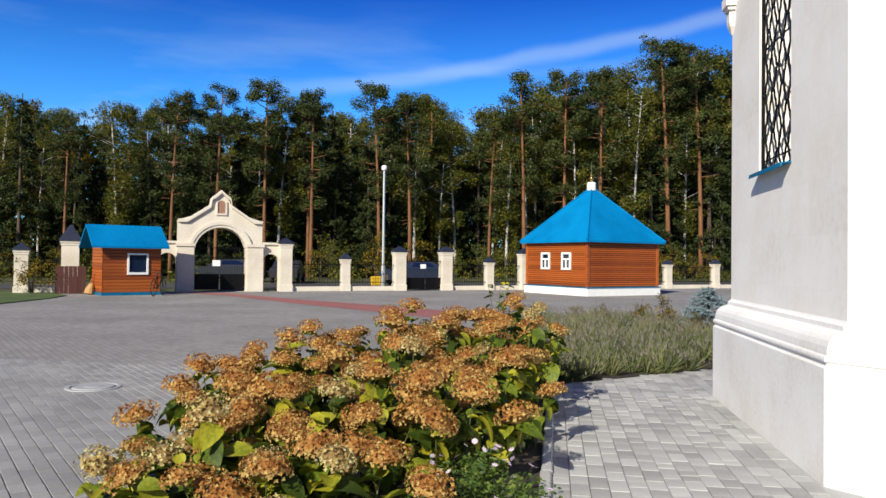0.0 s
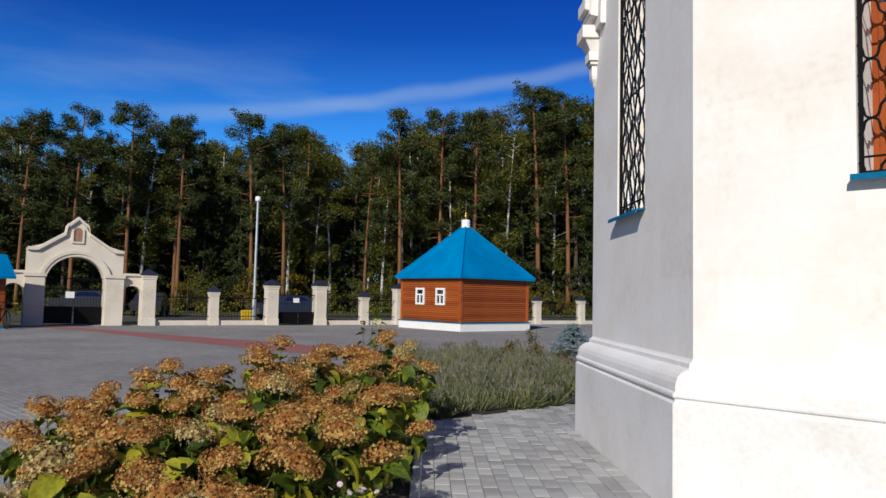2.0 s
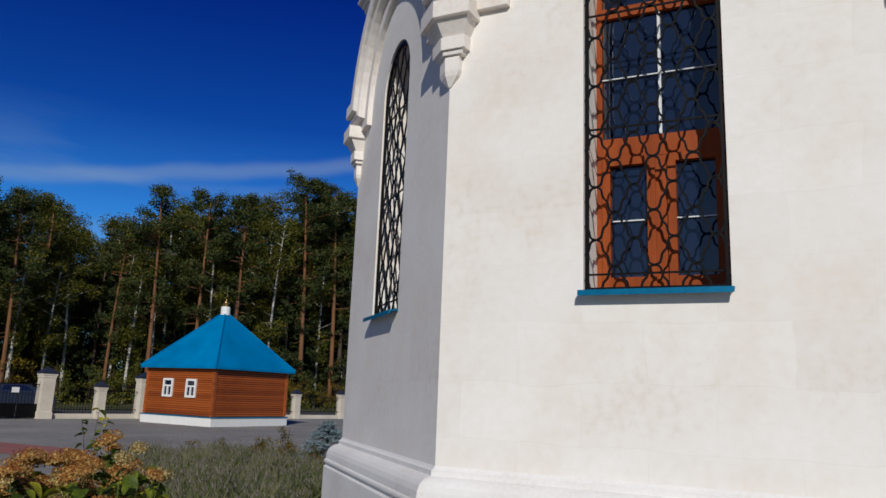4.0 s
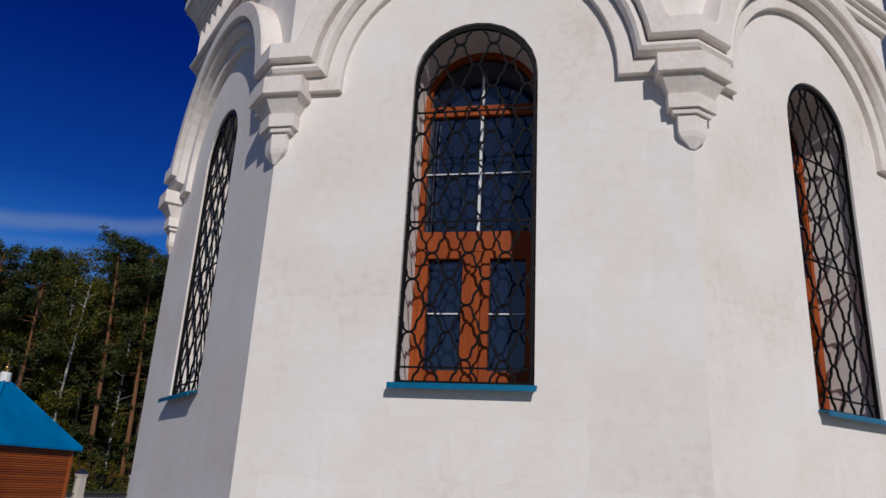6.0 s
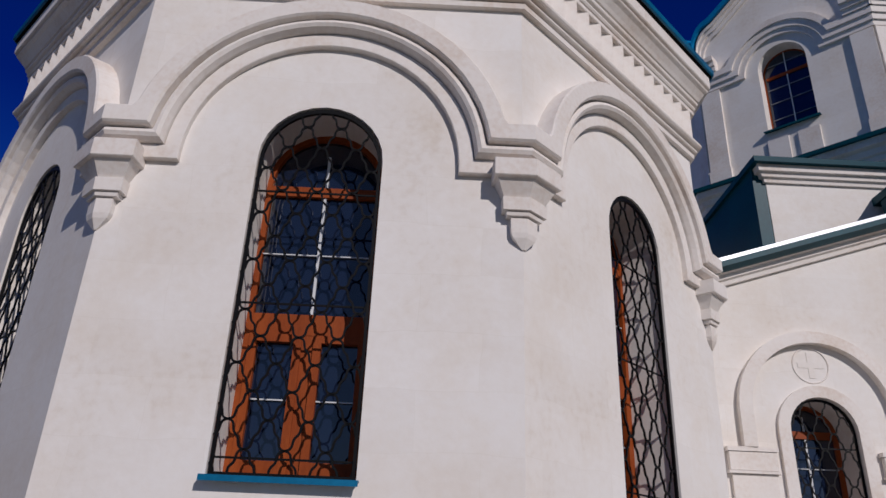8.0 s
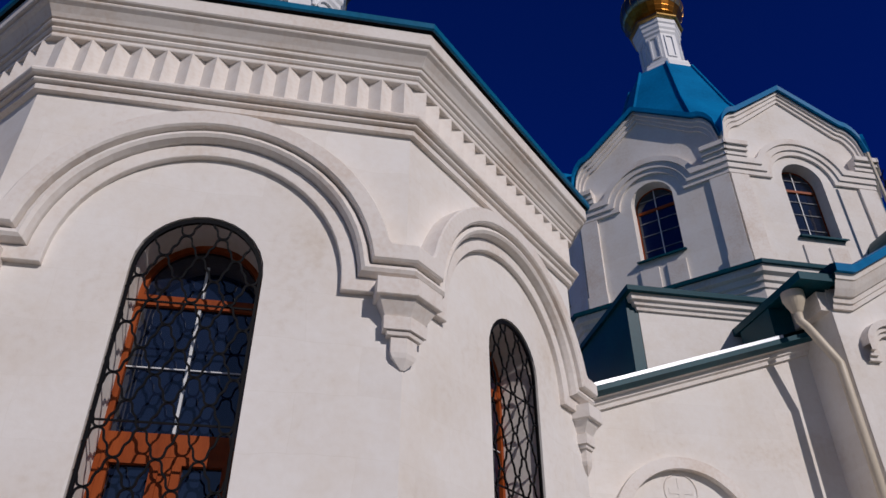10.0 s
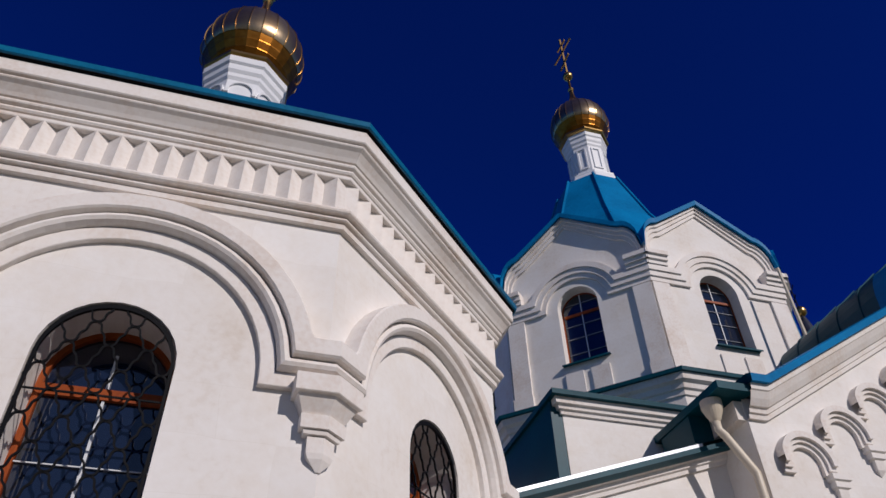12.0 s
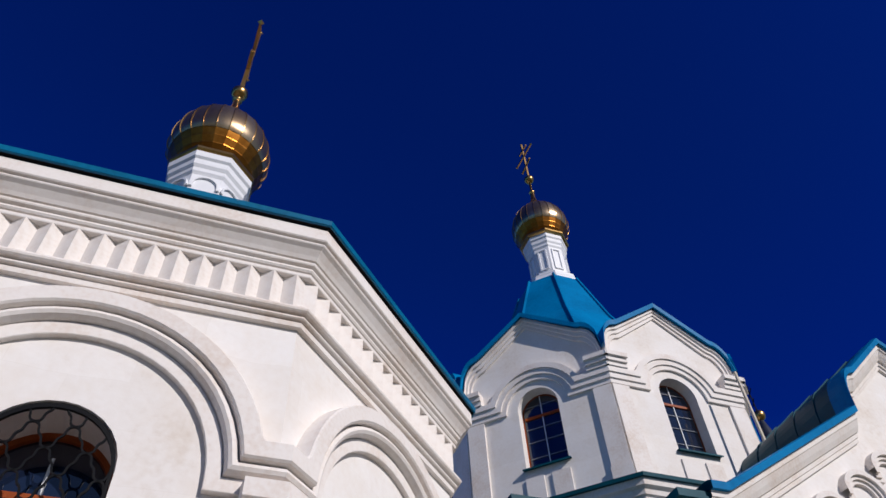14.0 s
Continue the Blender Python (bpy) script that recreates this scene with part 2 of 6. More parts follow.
PINE_LEAF = mottled("pine_needles", [(0.022, 0.036, 0.013), (0.052, 0.070, 0.022), (0.10, 0.11, 0.036)], 0.5, 6.0, 0.7, bump=0.0, island=0.5, spec=0.06)
FIR_LEAF = mottled("spruce_needles", [(0.016, 0.027, 0.011), (0.038, 0.050, 0.018), (0.07, 0.078, 0.027)], 0.5, 6.0, 0.7, bump=0.0, island=0.4, spec=0.06)
AUTUMN_LEAF = mottled("autumn_leaves", [(0.06, 0.065, 0.015), (0.18, 0.14, 0.02), (0.32, 0.20, 0.02)], 0.5, 5.0, 0.6, bump=0.0, island=0.6, spec=0.08)
OLIVE_LEAF = mottled("birch_leaves", [(0.05, 0.065, 0.014), (0.115, 0.125, 0.022), (0.20, 0.175, 0.03)], 0.5, 5.0, 0.6, bump=0.0, island=0.6, spec=0.08)


def glass_material():
    m, n, l, b = material("window_glass", 0.03)
    b.inputs["Base Color"].default_value = (0.008, 0.014, 0.035, 1)
    b.inputs["Specular IOR Level"].default_value = 1.0
    b.inputs["IOR"].default_value = 1.5
    ns = n.new("ShaderNodeTexNoise")
    ns.inputs["Scale"].default_value = 1.2
    bp = n.new("ShaderNodeBump")
    bp.inputs["Strength"].default_value, bp.inputs["Distance"].default_value = 0.05, 0.02
    l.new(ns.outputs[0], bp.inputs["Height"])
    l.new(bp.outputs[0], b.inputs["Normal"])
    return m


GLASS = glass_material()


# ---------------------------------------------------------------- mesh tools
def mk(name, verts, faces, mat, parent=None, label="", smooth=False, m=None):
    me = bpy.data.meshes.new(name)
    me.from_pydata([tuple(v) for v in verts], [], faces)
    me.validate()
    bm = bmesh.new()
    bm.from_mesh(me)
    bmesh.ops.remove_doubles(bm, verts=bm.verts, dist=1e-5)
    bmesh.ops.recalc_face_normals(bm, faces=bm.faces)
    bm.to_mesh(me)
    bm.free()
    if smooth:
        for p in me.polygons:
            p.use_smooth = True
    me.materials.append(mat)
    ob = new(name, me)
    if m is not None:
        ob.matrix_basis = m
    if parent is not None:
        ob.parent = parent
    if label:
        ob["label"] = label
    return ob


def raw(name, verts, faces, mat, parent=None, smooth=False):
    """A mesh as it is given, without the cleaning that slows large ones."""
    me = bpy.data.meshes.new(name)
    me.from_pydata(verts, [], faces)
    if smooth:
        me.polygons.foreach_set("use_smooth", [True] * len(me.polygons))
    me.materials.append(mat)
    ob = new(name, me)
    if parent is not None:
        ob.parent = parent
    return ob


def empty(name, m=None, parent=None):
    ob = new(name)
    if m is not None:
        ob.matrix_basis = m
    if parent is not None:
        ob.parent = parent
    return ob


class Geo:
    """Gathers pieces of one mesh."""

    def __init__(self):
        self.v, self.f = [], []

    def add(self, verts, faces):
        o = len(self.v)
        self.v += [tuple(v) for v in verts]
        self.f += [tuple(i + o for i in f) for f in faces]
        return self

    def box(self, x0, x1, y0, y1, z0, z1):
        v = [(x, y, z) for z in (z0, z1) for x, y in ((x0, y0), (x1, y0), (x1, y1), (x0, y1))]
        return self.add(v, [(3, 2, 1, 0), (4, 5, 6, 7), (0, 1, 5, 4), (1, 2, 6, 5), (2, 3, 7, 6), (3, 0, 4, 7)])

    def grid(self, rows, closed=False, caps=False):
        """Faces between rows of equally many points."""
        k = len(rows[0])
        v = [p for r in rows for p in r]
        f = []
        for i in range(len(rows) - 1):
            for j in range(k if closed else k - 1):
                a, b = i * k + j, i * k + (j + 1) % k
                f.append((a, b, b + k, a + k))
        if caps:
            f += [tuple(range(k))[::-1], tuple(range((len(rows) - 1) * k, len(rows) * k))]
        return self.add(v, f)

    def lathe(self, profile, sides=24, start=0.0, sweep_all=True):
        rows = []
        for r, z in profile:
            rows.append([(r * math.cos(start + 2 * math.pi * i / sides), r * math.sin(start + 2 * math.pi * i / sides), z) for i in range(sides)])
        return self.grid(rows, closed=True, caps=True)

    def tube(self, pts, r, sides=4, taper=None):
        rows = []
        pts = [Vector(p) for p in pts]
        for i, p in enumerate(pts):
            d = (pts[min(i + 1, len(pts) - 1)] - pts[max(i - 1, 0)]).normalized()
            a = d.orthogonal() if abs(d.y) > 0.9 else d.cross(Vector((0, 1, 0)))
            a.normalize()
            b = d.cross(a)
            rr = r if taper is None else r + (taper - r) * i / (len(pts) - 1)
            rows.append([p + (a * math.cos(t) + b * math.sin(t)) * rr for t in [math.pi / 4 + 2 * math.pi * k / sides for k in range(sides)]])
        return self.grid(rows, closed=True, caps=True)

    def make(self, name, mat, parent=None, label="", smooth=False, m=None):
        return mk(name, self.v, self.f, mat, parent, label, smooth, m)


def part(name, geo, mat, parent, label="", smooth=False, m=None):
    return geo.make(name, mat, parent, label, smooth, m)


# ---------------------------------------------------------------- church
# church axes: x along the front of the apse, y into the church
CHURCH_M = pose(5.828, 6.991, 0, 0, 0, -44.48)
church = empty("church", CHURCH_M)
tagged(church, "white plastered church with teal roofs and gilded cupolas", "church")
AP = 3.837
T8 = math.tan(radians(22.5))
HALF = AP * T8
BACK = 2.2


def oct_corner(angle, off, z, centre=(0, 0), ap=AP):
    r = (ap + off) / math.cos(radians(22.5))
    return (centre[0] + r * math.cos(radians(angle)), centre[1] + r * math.sin(radians(angle)), z)


def apse_ring(profile):
    """A profile of (offset, z) carried round the five sides of the apse."""
    g = Geo()
    rows = []
    for off, z in profile:
        rows.append([(-(AP + off), BACK, z)] + [oct_corner(a, off, z) for a in (202.5, 247.5, 292.5, 337.5)] + [(AP + off, BACK, z)])
    return g.grid(rows)


def face_pose(angle, ap=AP, centre=(0, 0)):
    """Axes of one side: x to the right along it, y inwards, z up."""
    a = radians(angle)
    n = Vector((math.cos(a), math.sin(a), 0))
    t = Vector((-math.sin(a), math.cos(a), 0))
    m = Matrix((( t.x, -n.x, 0, centre[0] + n.x * ap), (t.y, -n.y, 0, centre[1] + n.y * ap), (0, 0, 1, 0), (0, 0, 0, 1)))
    return m


def arch_line(hw, zs, zsp, steps=14):
    return [(hw * -math.cos(math.pi * i / steps), zsp + hw * math.sin(math.pi * i / steps)) for i in range(steps + 1)]


def wall_with_arch(x0, x1, z0, z1, cx, hw, zs, zsp, depth, inset=0.0, steps=14, top=None):
    """A wall of that depth with a round-headed opening; top(x) gives a sloping upper edge."""
    top = top or (lambda x: z1)
    line = [(cx + x, z) for x, z in arch_line(hw, zs, zsp, steps)]
    g = Geo()
    for y, k in ((0, 0), (depth, 1)):
        a0, a1 = (x0 + inset * k, x1 - inset * k)
        g.add([(a0, y, z0), (cx - hw, y, z0), (cx - hw, y, top(cx - hw)), (a0, y, top(a0)), ], [(0, 1, 2, 3)])
        g.add([(cx + hw, y, z0), (a1, y, z0), (a1, y, top(a1)), (cx + hw, y, top(cx + hw))], [(0, 1, 2, 3)])
        g.add([(cx - hw, y, z0), (cx + hw, y, z0), (cx + hw, y, zs), (cx - hw, y, zs)], [(0, 1, 2, 3)])
        for (xa, za), (xb, zb) in zip(line, line[1:]):
            g.add([(xa, y, za), (xb, y, zb), (xb, y, top(xb)), (xa, y, top(xa))], [(0, 1, 2, 3)])
    rim = [(cx - hw, zs)] + line + [(cx + hw, zs)]
    g.grid([[(x, 0, z) for x, z in rim], [(x, depth, z) for x, z in rim]])
    g.add([(cx - hw, 0, zs), (cx + hw, 0, zs), (cx + hw, depth, zs), (cx - hw, depth, zs)], [(0, 1, 2, 3)])
    return g


def inside_arch(x, z, hw, zs, zsp):
    if z < zs or abs(x) > hw:
        return False
    return z <= zsp or x * x + (z - zsp) ** 2 <= hw * hw


def grille_geo(hw, zs, zsp, a=0.27, b=0.39, r=0.0105):
    """An iron lattice of wavy crossing bars in a flat border, with small rosettes at the crossings."""
    g = Geo()
    top = zsp + hw
    n = 16
    for sign in (1, -1):
        for k in range(-18, 10):
            run = []
            for i in range(0, n * 28):
                s = i / n
                x = sign * ((s + 0.5 * math.sin(2 * math.pi * s) / (2 * math.pi) + 0.62 * math.sin(4 * math.pi * s) / (4 * math.pi)) * a / 2 - 2.16)
                z = zs - 0.6 + (s - 0.2 * math.sin(2 * math.pi * s) / (2 * math.pi) - 0.5 * math.sin(4 * math.pi * s) / (4 * math.pi)) * b / 2 + k * b
                if inside_arch(x, z, hw - 0.006, zs + 0.005, zsp):
                    run.append((x, 0, z))
                elif len(run) > 1:
                    g.tube(run, r, 4)
                    run = []
                else:
                    run = []
            if len(run) > 1:
                g.tube(run, r, 4)
    rim = [(-hw + 0.012, zs + 0.015)] + [(x * (hw - 0.012) / hw, zsp + (z - zsp) * (hw - 0.012) / hw) for x, z in arch_line(hw, zs, zsp, 18)] + [(hw - 0.012, zs + 0.015)]
    g.grid([[(x, y, z) for x, z in rim] for y in (-0.014, 0.014)])
    rim2 = [(x * 0.955, (z - zs) * 0.988 + zs) for x, z in rim]
    for y in (-0.014, 0.014):
        g.grid([[(x, y, z) for x, z in rim], [(x, y, z) for x, z in rim2]])
    g.grid([[(x, y, z) for x, z in rim2] for y in (-0.014, 0.014)])
    g.box(-hw + 0.01, hw - 0.01, -0.012, 0.012, zs + 0.008, zs + 0.032)
    for zz in (zs + 0.12, zs + (zsp - zs) * 0.5, zs + (zsp - zs) * 0.88):
        g.box(-hw + 0.02, hw - 0.02, 0.010, 0.020, zz, zz + 0.014)
    return g


def arch_frame(hw, zs, zsp, w, y0, y1, steps=16):
    """A frame member that follows a round-headed opening."""
    g = Geo()
    out = [(-hw, zs)] + arch_line(hw, zs, zsp, steps) + [(hw, zs)]
    inn = [(-hw + w, zs)] + arch_line(hw - w, zs, zsp, steps) + [(hw - w, zs)]
    rows = [[(x, y0, z) for x, z in out], [(x, y0, z) for x, z in inn], [(x, y1, z) for x, z in inn], [(x, y1, z) for x, z in out], [(x, y0, z) for x, z in out]]
    g.grid(rows)
    g.box(-hw, hw, y0, y1, zs, zs + w)
    return g


def church_window(m, hw, zs, zsp, deep=0.42, with_grille=True, label="arched window with brown timber frame, glazing bars and black iron grille"):
    win = empty("window", m, church)
    win["label"] = label
    g = arch_frame(hw, zs, zsp, 0.045, deep, deep + 0.07)
    part("window_frame", g, WINDOW_WOOD, win, "reddish brown timber frame")
    h = zsp + hw - zs
    zt = zs + h * 0.380
    g = Geo().box(-hw + 0.045, hw - 0.045, deep + 0.004, deep + 0.066, zt, zt + h * 0.057)
    part("transom", g, WINDOW_WOOD, win)
    g = Geo().box(-hw + 0.045, hw - 0.045, deep + 0.004, deep + 0.066, zs + h * 0.7925, zs + h * 0.7925 + 0.09)
    part("transom", g, WINDOW_WOOD, win)
    part("mullion", Geo().box(-0.045, 0.045, deep + 0.008, deep + 0.06, zs + 0.075, zt), WINDOW_WOOD, win)
    for sx in (-1, 1):
        x0, x1 = sorted((sx * 0.045, sx * (hw - 0.045)))
        g = Geo()
        f = 0.06
        g.box(x0, x0 + f, deep - 0.012, deep + 0.05, zs + 0.075, zt)
        g.box(x1 - f, x1, deep - 0.012, deep + 0.05, zs + 0.075, zt)
        g.box(x0 + f, x1 - f, deep - 0.012, deep + 0.05, zs + 0.075, zs + 0.165)
        g.box(x0 + f, x1 - f, deep - 0.012, deep + 0.05, zt - 0.06, zt)
        part("sash", g, WINDOW_WOOD, win)
        part("glazing_bar", Geo().box(x0 + f, x1 - f, deep + 0.018, deep + 0.03, zs + h * 0.2068, zs + h * 0.2068 + 0.010), BAR_WHITE, win, "thin white glazing bar")
    part("glazing_bar", Geo().box(-0.011, 0.011, deep + 0.018, deep + 0.03, zt + h * 0.06, zs + h * 0.93), BAR_WHITE, win)
    part("glazing_bar", Geo().box(-hw + 0.045, hw - 0.045, deep + 0.016, deep + 0.028, zs + h * 0.610, zs + h * 0.610 + 0.009), BAR_WHITE, win)
    line = [(-hw + 0.05, zs + 0.05)] + arch_line(hw - 0.05, zs, zsp, 16) + [(hw - 0.05, zs + 0.05)]
    part("pane", Geo().add([(x, deep + 0.04, z) for x, z in line], [tuple(range(len(line)))]), GLASS, win, "dark reflecting glass")
    if with_grille:
        part("grille", grille_geo(hw, zs, zsp), IRON, win, "black wrought iron lattice grille", m=pose(0, 0.03, 0))
    g = Geo()
    w = hw + 0.02
    prof = [(0.3, zs + 0.03), (-0.088, zs + 0.002), (-0.093, zs - 0.038), (-0.08, zs - 0.03), (-0.072, zs - 0.006), (0.3, zs + 0.015)]
    g.grid([[(x, y, z) for y, z in prof] for x in (-w, w)], caps=True)
    part("sill", g, TEAL, win, "teal sheet metal sill")
    return win


BAR_GREY = mottled("weathered_bar", [(0.25, 0.25, 0.25), (0.4, 0.4, 0.4)], 3.0, 30.0, 0.6)


def tower_window(m, hw, zs, zsp, deep):
    win = empty("window", m, church)
    win["label"] = "arched tower window with brown frame and white glazing bars"
    h = zsp + hw - zs
    part("window_frame", arch_frame(hw, zs, zsp, 0.03, deep + 0.03, deep + 0.07), WINDOW_WOOD, win, "thin brown frame")
    part("transom", Geo().box(-hw + 0.06, hw - 0.06, deep + 0.005, deep + 0.06, zs + h * 0.70, zs + h * 0.70 + 0.06), WINDOW_WOOD, win)
    part("glazing_bar", Geo().box(-0.010, 0.010, deep + 0.018, deep + 0.03, zs + 0.06, zs + h * 0.98), BAR_WHITE, win)
    for k in (0.2, 0.4, 0.57, 0.86):
        w = hw - 0.06 if k < 0.8 else hw * 0.75
        part("glazing_bar", Geo().box(-w, w, deep + 0.016, deep + 0.028, zs + h * k, zs + h * k + 0.010), BAR_GREY, win)
    line = [(-hw + 0.04, zs + 0.04)] + arch_line(hw - 0.04, zs, zsp, 14) + [(hw - 0.04, zs + 0.04)]
    part("pane", Geo().add([(x, deep + 0.04, z) for x, z in line], [tuple(range(len(line)))]), GLASS, win, "dark reflecting glass")
    w = hw + 0.06
    prof = [(0.25, zs + 0.03), (-0.10, zs + 0.005), (-0.105, zs - 0.035), (-0.095, zs - 0.035), (-0.09, zs - 0.006), (0.25, zs + 0.015)]
    part("sill", Geo().grid([[(x, y, z) for y, z in prof] for x in (-w, w)], caps=True), TEAL_DARK, win, "dark teal metal sill")


# apse walls with their windows
WIN = (0.488, 2.375, 4.782)
for ang, dx, hw in ((225, -0.065, 0.468), (270, 0.0, 0.488), (315, 0.14, 0.46)):
    fm = face_pose(ang)
    part("wall", wall_with_arch(-HALF, HALF, 0.8, 7.0, dx, hw, *WIN[1:], 0.6, 0.6 * T8), PLASTER, church, m=fm)
    church_window(fm @ pose(dx, 0, 0), hw, *WIN[1:])
for sx in (-1, 1):
    x0, x1 = sorted((sx * AP, sx * (AP - 0.5)))
    part("wall", Geo().box(x0, x1, -HALF, BACK, 0.8, 7.0), PLASTER, church)
# added backing inside the apse, unseen behind the opaque panes
part("room_wall", Geo().grid([[oct_corner(a, -1.4, z) for a in (202.5, 247.5, 292.5, 337.5)] + [(2.3, 1.0, z), (-2.3, 1.0, z)] for z in (0.9, 6.4)], closed=True, caps=True), DARK_ROOM, church, "added inner wall behind the panes, dimness in its colour")

# plinth with sloping top
part("plinth", apse_ring([(0.178, 0.0), (0.178, 0.80), (0.160, 0.815), (0.160, 0.835), (0.176, 0.848), (0.178, 0.862), (0.174, 0.876), (0.157, 0.888), (0.157, 0.905), (0.153, 0.945), (0.138, 0.985), (0.112, 1.015), (0.08, 1.035), (0.05, 1.044), (0.034, 1.05), (0.034, 1.085), (0.012, 1.10), (0.0, 1.118), (-0.02, 1.118)]), PLINTH, church, "white rendered plinth with moulded sloping top")

# cornice
part("cornice", apse_ring([(-0.02, 6.365), (0.05, 6.368), (0.055, 6.418), (0.025, 6.424), (0.03, 6.432), (0.08, 6.436), (0.09, 6.445), (0.09, 6.462), (0.05, 6.466), (0.05, 6.480), (0.122, 6.486), (0.138, 6.50), (0.143, 6.52), (0.132, 6.546), (0.02, 6.558), (0.02, 6.99)]), MOULD, church, "moulded string course below the frieze")
part("cornice", apse_ring([(0.02, 6.958), (0.098, 6.962), (0.103, 6.972), (0.103, 7.003), (0.07, 7.01), (0.112, 7.02), (0.126, 7.04), (0.122, 7.062), (0.09, 7.070), (0.148, 7.086), (0.155, 7.10), (0.155, 7.118), (0.115, 7.126), (0.168, 7.135), (0.19, 7.17), (0.235, 7.225), (0.270, 7.25), (0.278, 7.262), (0.276, 7.275), (0.225, 7.282), (0.298, 7.294), (0.307, 7.305), (0.307, 7.452), (0.26, 7.465)]), MOULD, church, "deep moulded eaves cornice")
TEETH = 15
for ang in (225, 270, 315):
    fm = face_pose(ang)
    p = 2 * (HALF + 0.02) / TEETH
    tooth = None
    for i in range(TEETH):
        x = -HALF - 0.02 + p * (i + 0.5)
        if tooth is None:
            g = Geo().grid([[(-p / 2, -0.028, z), (p * 0.02, -0.108, z), (p / 2, -0.028, z), (p / 2, 0.0, z), (-p / 2, 0.0, z)] for z in (6.552, 6.966)], closed=True, caps=True)
            tooth = part("dogtooth", g, MOULD, church, m=fm @ pose(x, 0, 0))
        else:
            ob = new("dogtooth", tooth.data)
            ob.parent, ob.matrix_basis = church, fm @ pose(x, 0, 0)

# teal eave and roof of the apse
# strip below the eave, coloured as the shadow gap over the cornice
part("soffit", apse_ring([(0.24, 7.463), (0.27, 7.467), (0.338, 7.470)]), SOFFIT, church, "eave soffit with deep shade put into its black colour")
part("eave", apse_ring([(0.338, 7.474), (0.352, 7.474), (0.362, 7.482), (0.366, 7.545), (0.33, 7.565), (0.1, 7.70)]), TEAL, church, "teal sheet metal eave")
g = Geo()
rows = [[(-(AP + o), BACK, z)] + [oct_corner(a, o, z) for a in (202.5, 247.5, 292.5, 337.5)] + [(AP + o, BACK, z)] for o, z in ((0.32, 7.56), (-1.4, 9.0), (-2.9, 11.4))]
g.grid(rows)
part("roof", g, TEAL, church, "teal standing seam metal roof")

# archivolts over the windows
R_ARCH, Z_ARCH, ZC_ARCH = 1.082, 4.690, 4.768


def archivolt(half, r, za, zc, profile, steps=26, mitre=T8):
    """A stepped band: level over the corbels, then round over the window. profile: (offset outwards, how far proud)."""
    rows = []
    for d, proud in profile:
        lim = half + proud * mitre
        base = za + d
        pts = [(-lim, base), (max(-(r + d), -lim), base)]
        zc_d = max(zc, base)
        for i in range(steps + 1):
            a = math.pi * i / steps
            x = -(r + d) * math.cos(a)
            z = zc + (r + d) * math.sin(a)
            pts.append((min(max(x, -lim), lim), max(z, base)))
        pts += [(min(r + d, lim), base), (lim, base)]
        rows.append([(x, -proud, z) for x, z in pts])
    return Geo().grid(rows)


BAND = [(0.0, -0.01), (0.0, 0.052), (0.006, 0.058), (0.116, 0.06), (0.119, 0.02), (0.127, 0.085), (0.145, 0.132), (0.172, 0.15), (0.20, 0.142), (0.218, 0.118), (0.225, 0.065), (0.234, 0.172), (0.25, 0.188), (0.382, 0.188), (0.396, 0.172), (0.402, -0.01)]
for ang in (225, 270, 315):
    part("archivolt", archivolt(HALF, R_ARCH, Z_ARCH, ZC_ARCH, BAND), MOULD, church, "stepped arched moulding", m=face_pose(ang))


def corbel_geo(angle):
    """A stepped pendant that wraps the corner between two sides."""
    g = Geo()
    a0, a1 = radians(angle - 22.5), radians(angle + 22.5)
    n0, n1 = Vector((math.cos(a0), math.sin(a0), 0)), Vector((math.cos(a1), math.sin(a1), 0))
    t0, t1 = Vector((-math.sin(a0), math.cos(a0), 0)), Vector((-math.sin(a1), math.cos(a1), 0))
    c = Vector(oct_corner(angle, 0, 0))
    rows = []
    for w, p, z in ((0.252, 0.20, 4.76), (0.252, 0.20, 4.618), (0.245, 0.193, 4.611), (0.225, 0.165, 4.609), (0.168, 0.09, 4.479), (0.155, 0.07, 4.475), (0.178, 0.108, 4.472), (0.174, 0.104, 4.368), (0.135, 0.06, 4.362), (0.148, 0.084, 4.358), (0.142, 0.078, 4.330), (0.10, 0.04, 4.325), (0.108, 0.058, 4.318), (0.106, 0.056, 4.20), (0.09, 0.048, 4.16), (0.015, 0.012, 4.078)):
        z3 = Vector((0, 0, z))
        tip = Vector(oct_corner(angle, p, z))
        rows.append([c - t0 * w - n0 * 0.03 + z3, c - t0 * w * 0.93 + n0 * p + z3, tip, c + t1 * w * 0.93 + n1 * p + z3, c + t1 * w - n1 * 0.03 + z3, c - (n0 + n1) * 0.1 + z3])
    return g.grid(rows, closed=True, caps=True)


for ang in (202.5, 247.5, 292.5, 337.5):
    part("corbel", corbel_geo(ang), MOULD, church, "stepped pendant corbel")


# cupolas
def onion(r, steps=10):
    """Profile of a turnip dome of radius r: conical underside, flat crown, drawn-out tip."""
    prof = [(0.925, 0.60), (0.955, 0.65), (0.98, 0.72), (0.995, 0.80), (1.0, 0.88)]
    for i in range(1, steps + 1):
        a = 1.15 * i / steps
        prof.append((math.cos(a), 0.88 + 1.22 * math.sin(a)))
    r0, z0 = prof[-1]
    for i in range(1, steps + 1):
        q = i / steps
        prof.append(((r0 - 0.06) * (1 - q) ** 2.2 + 0.06, z0 + (3.08 - z0) * q))
    return [(a * r, b * r) for a, b in prof]


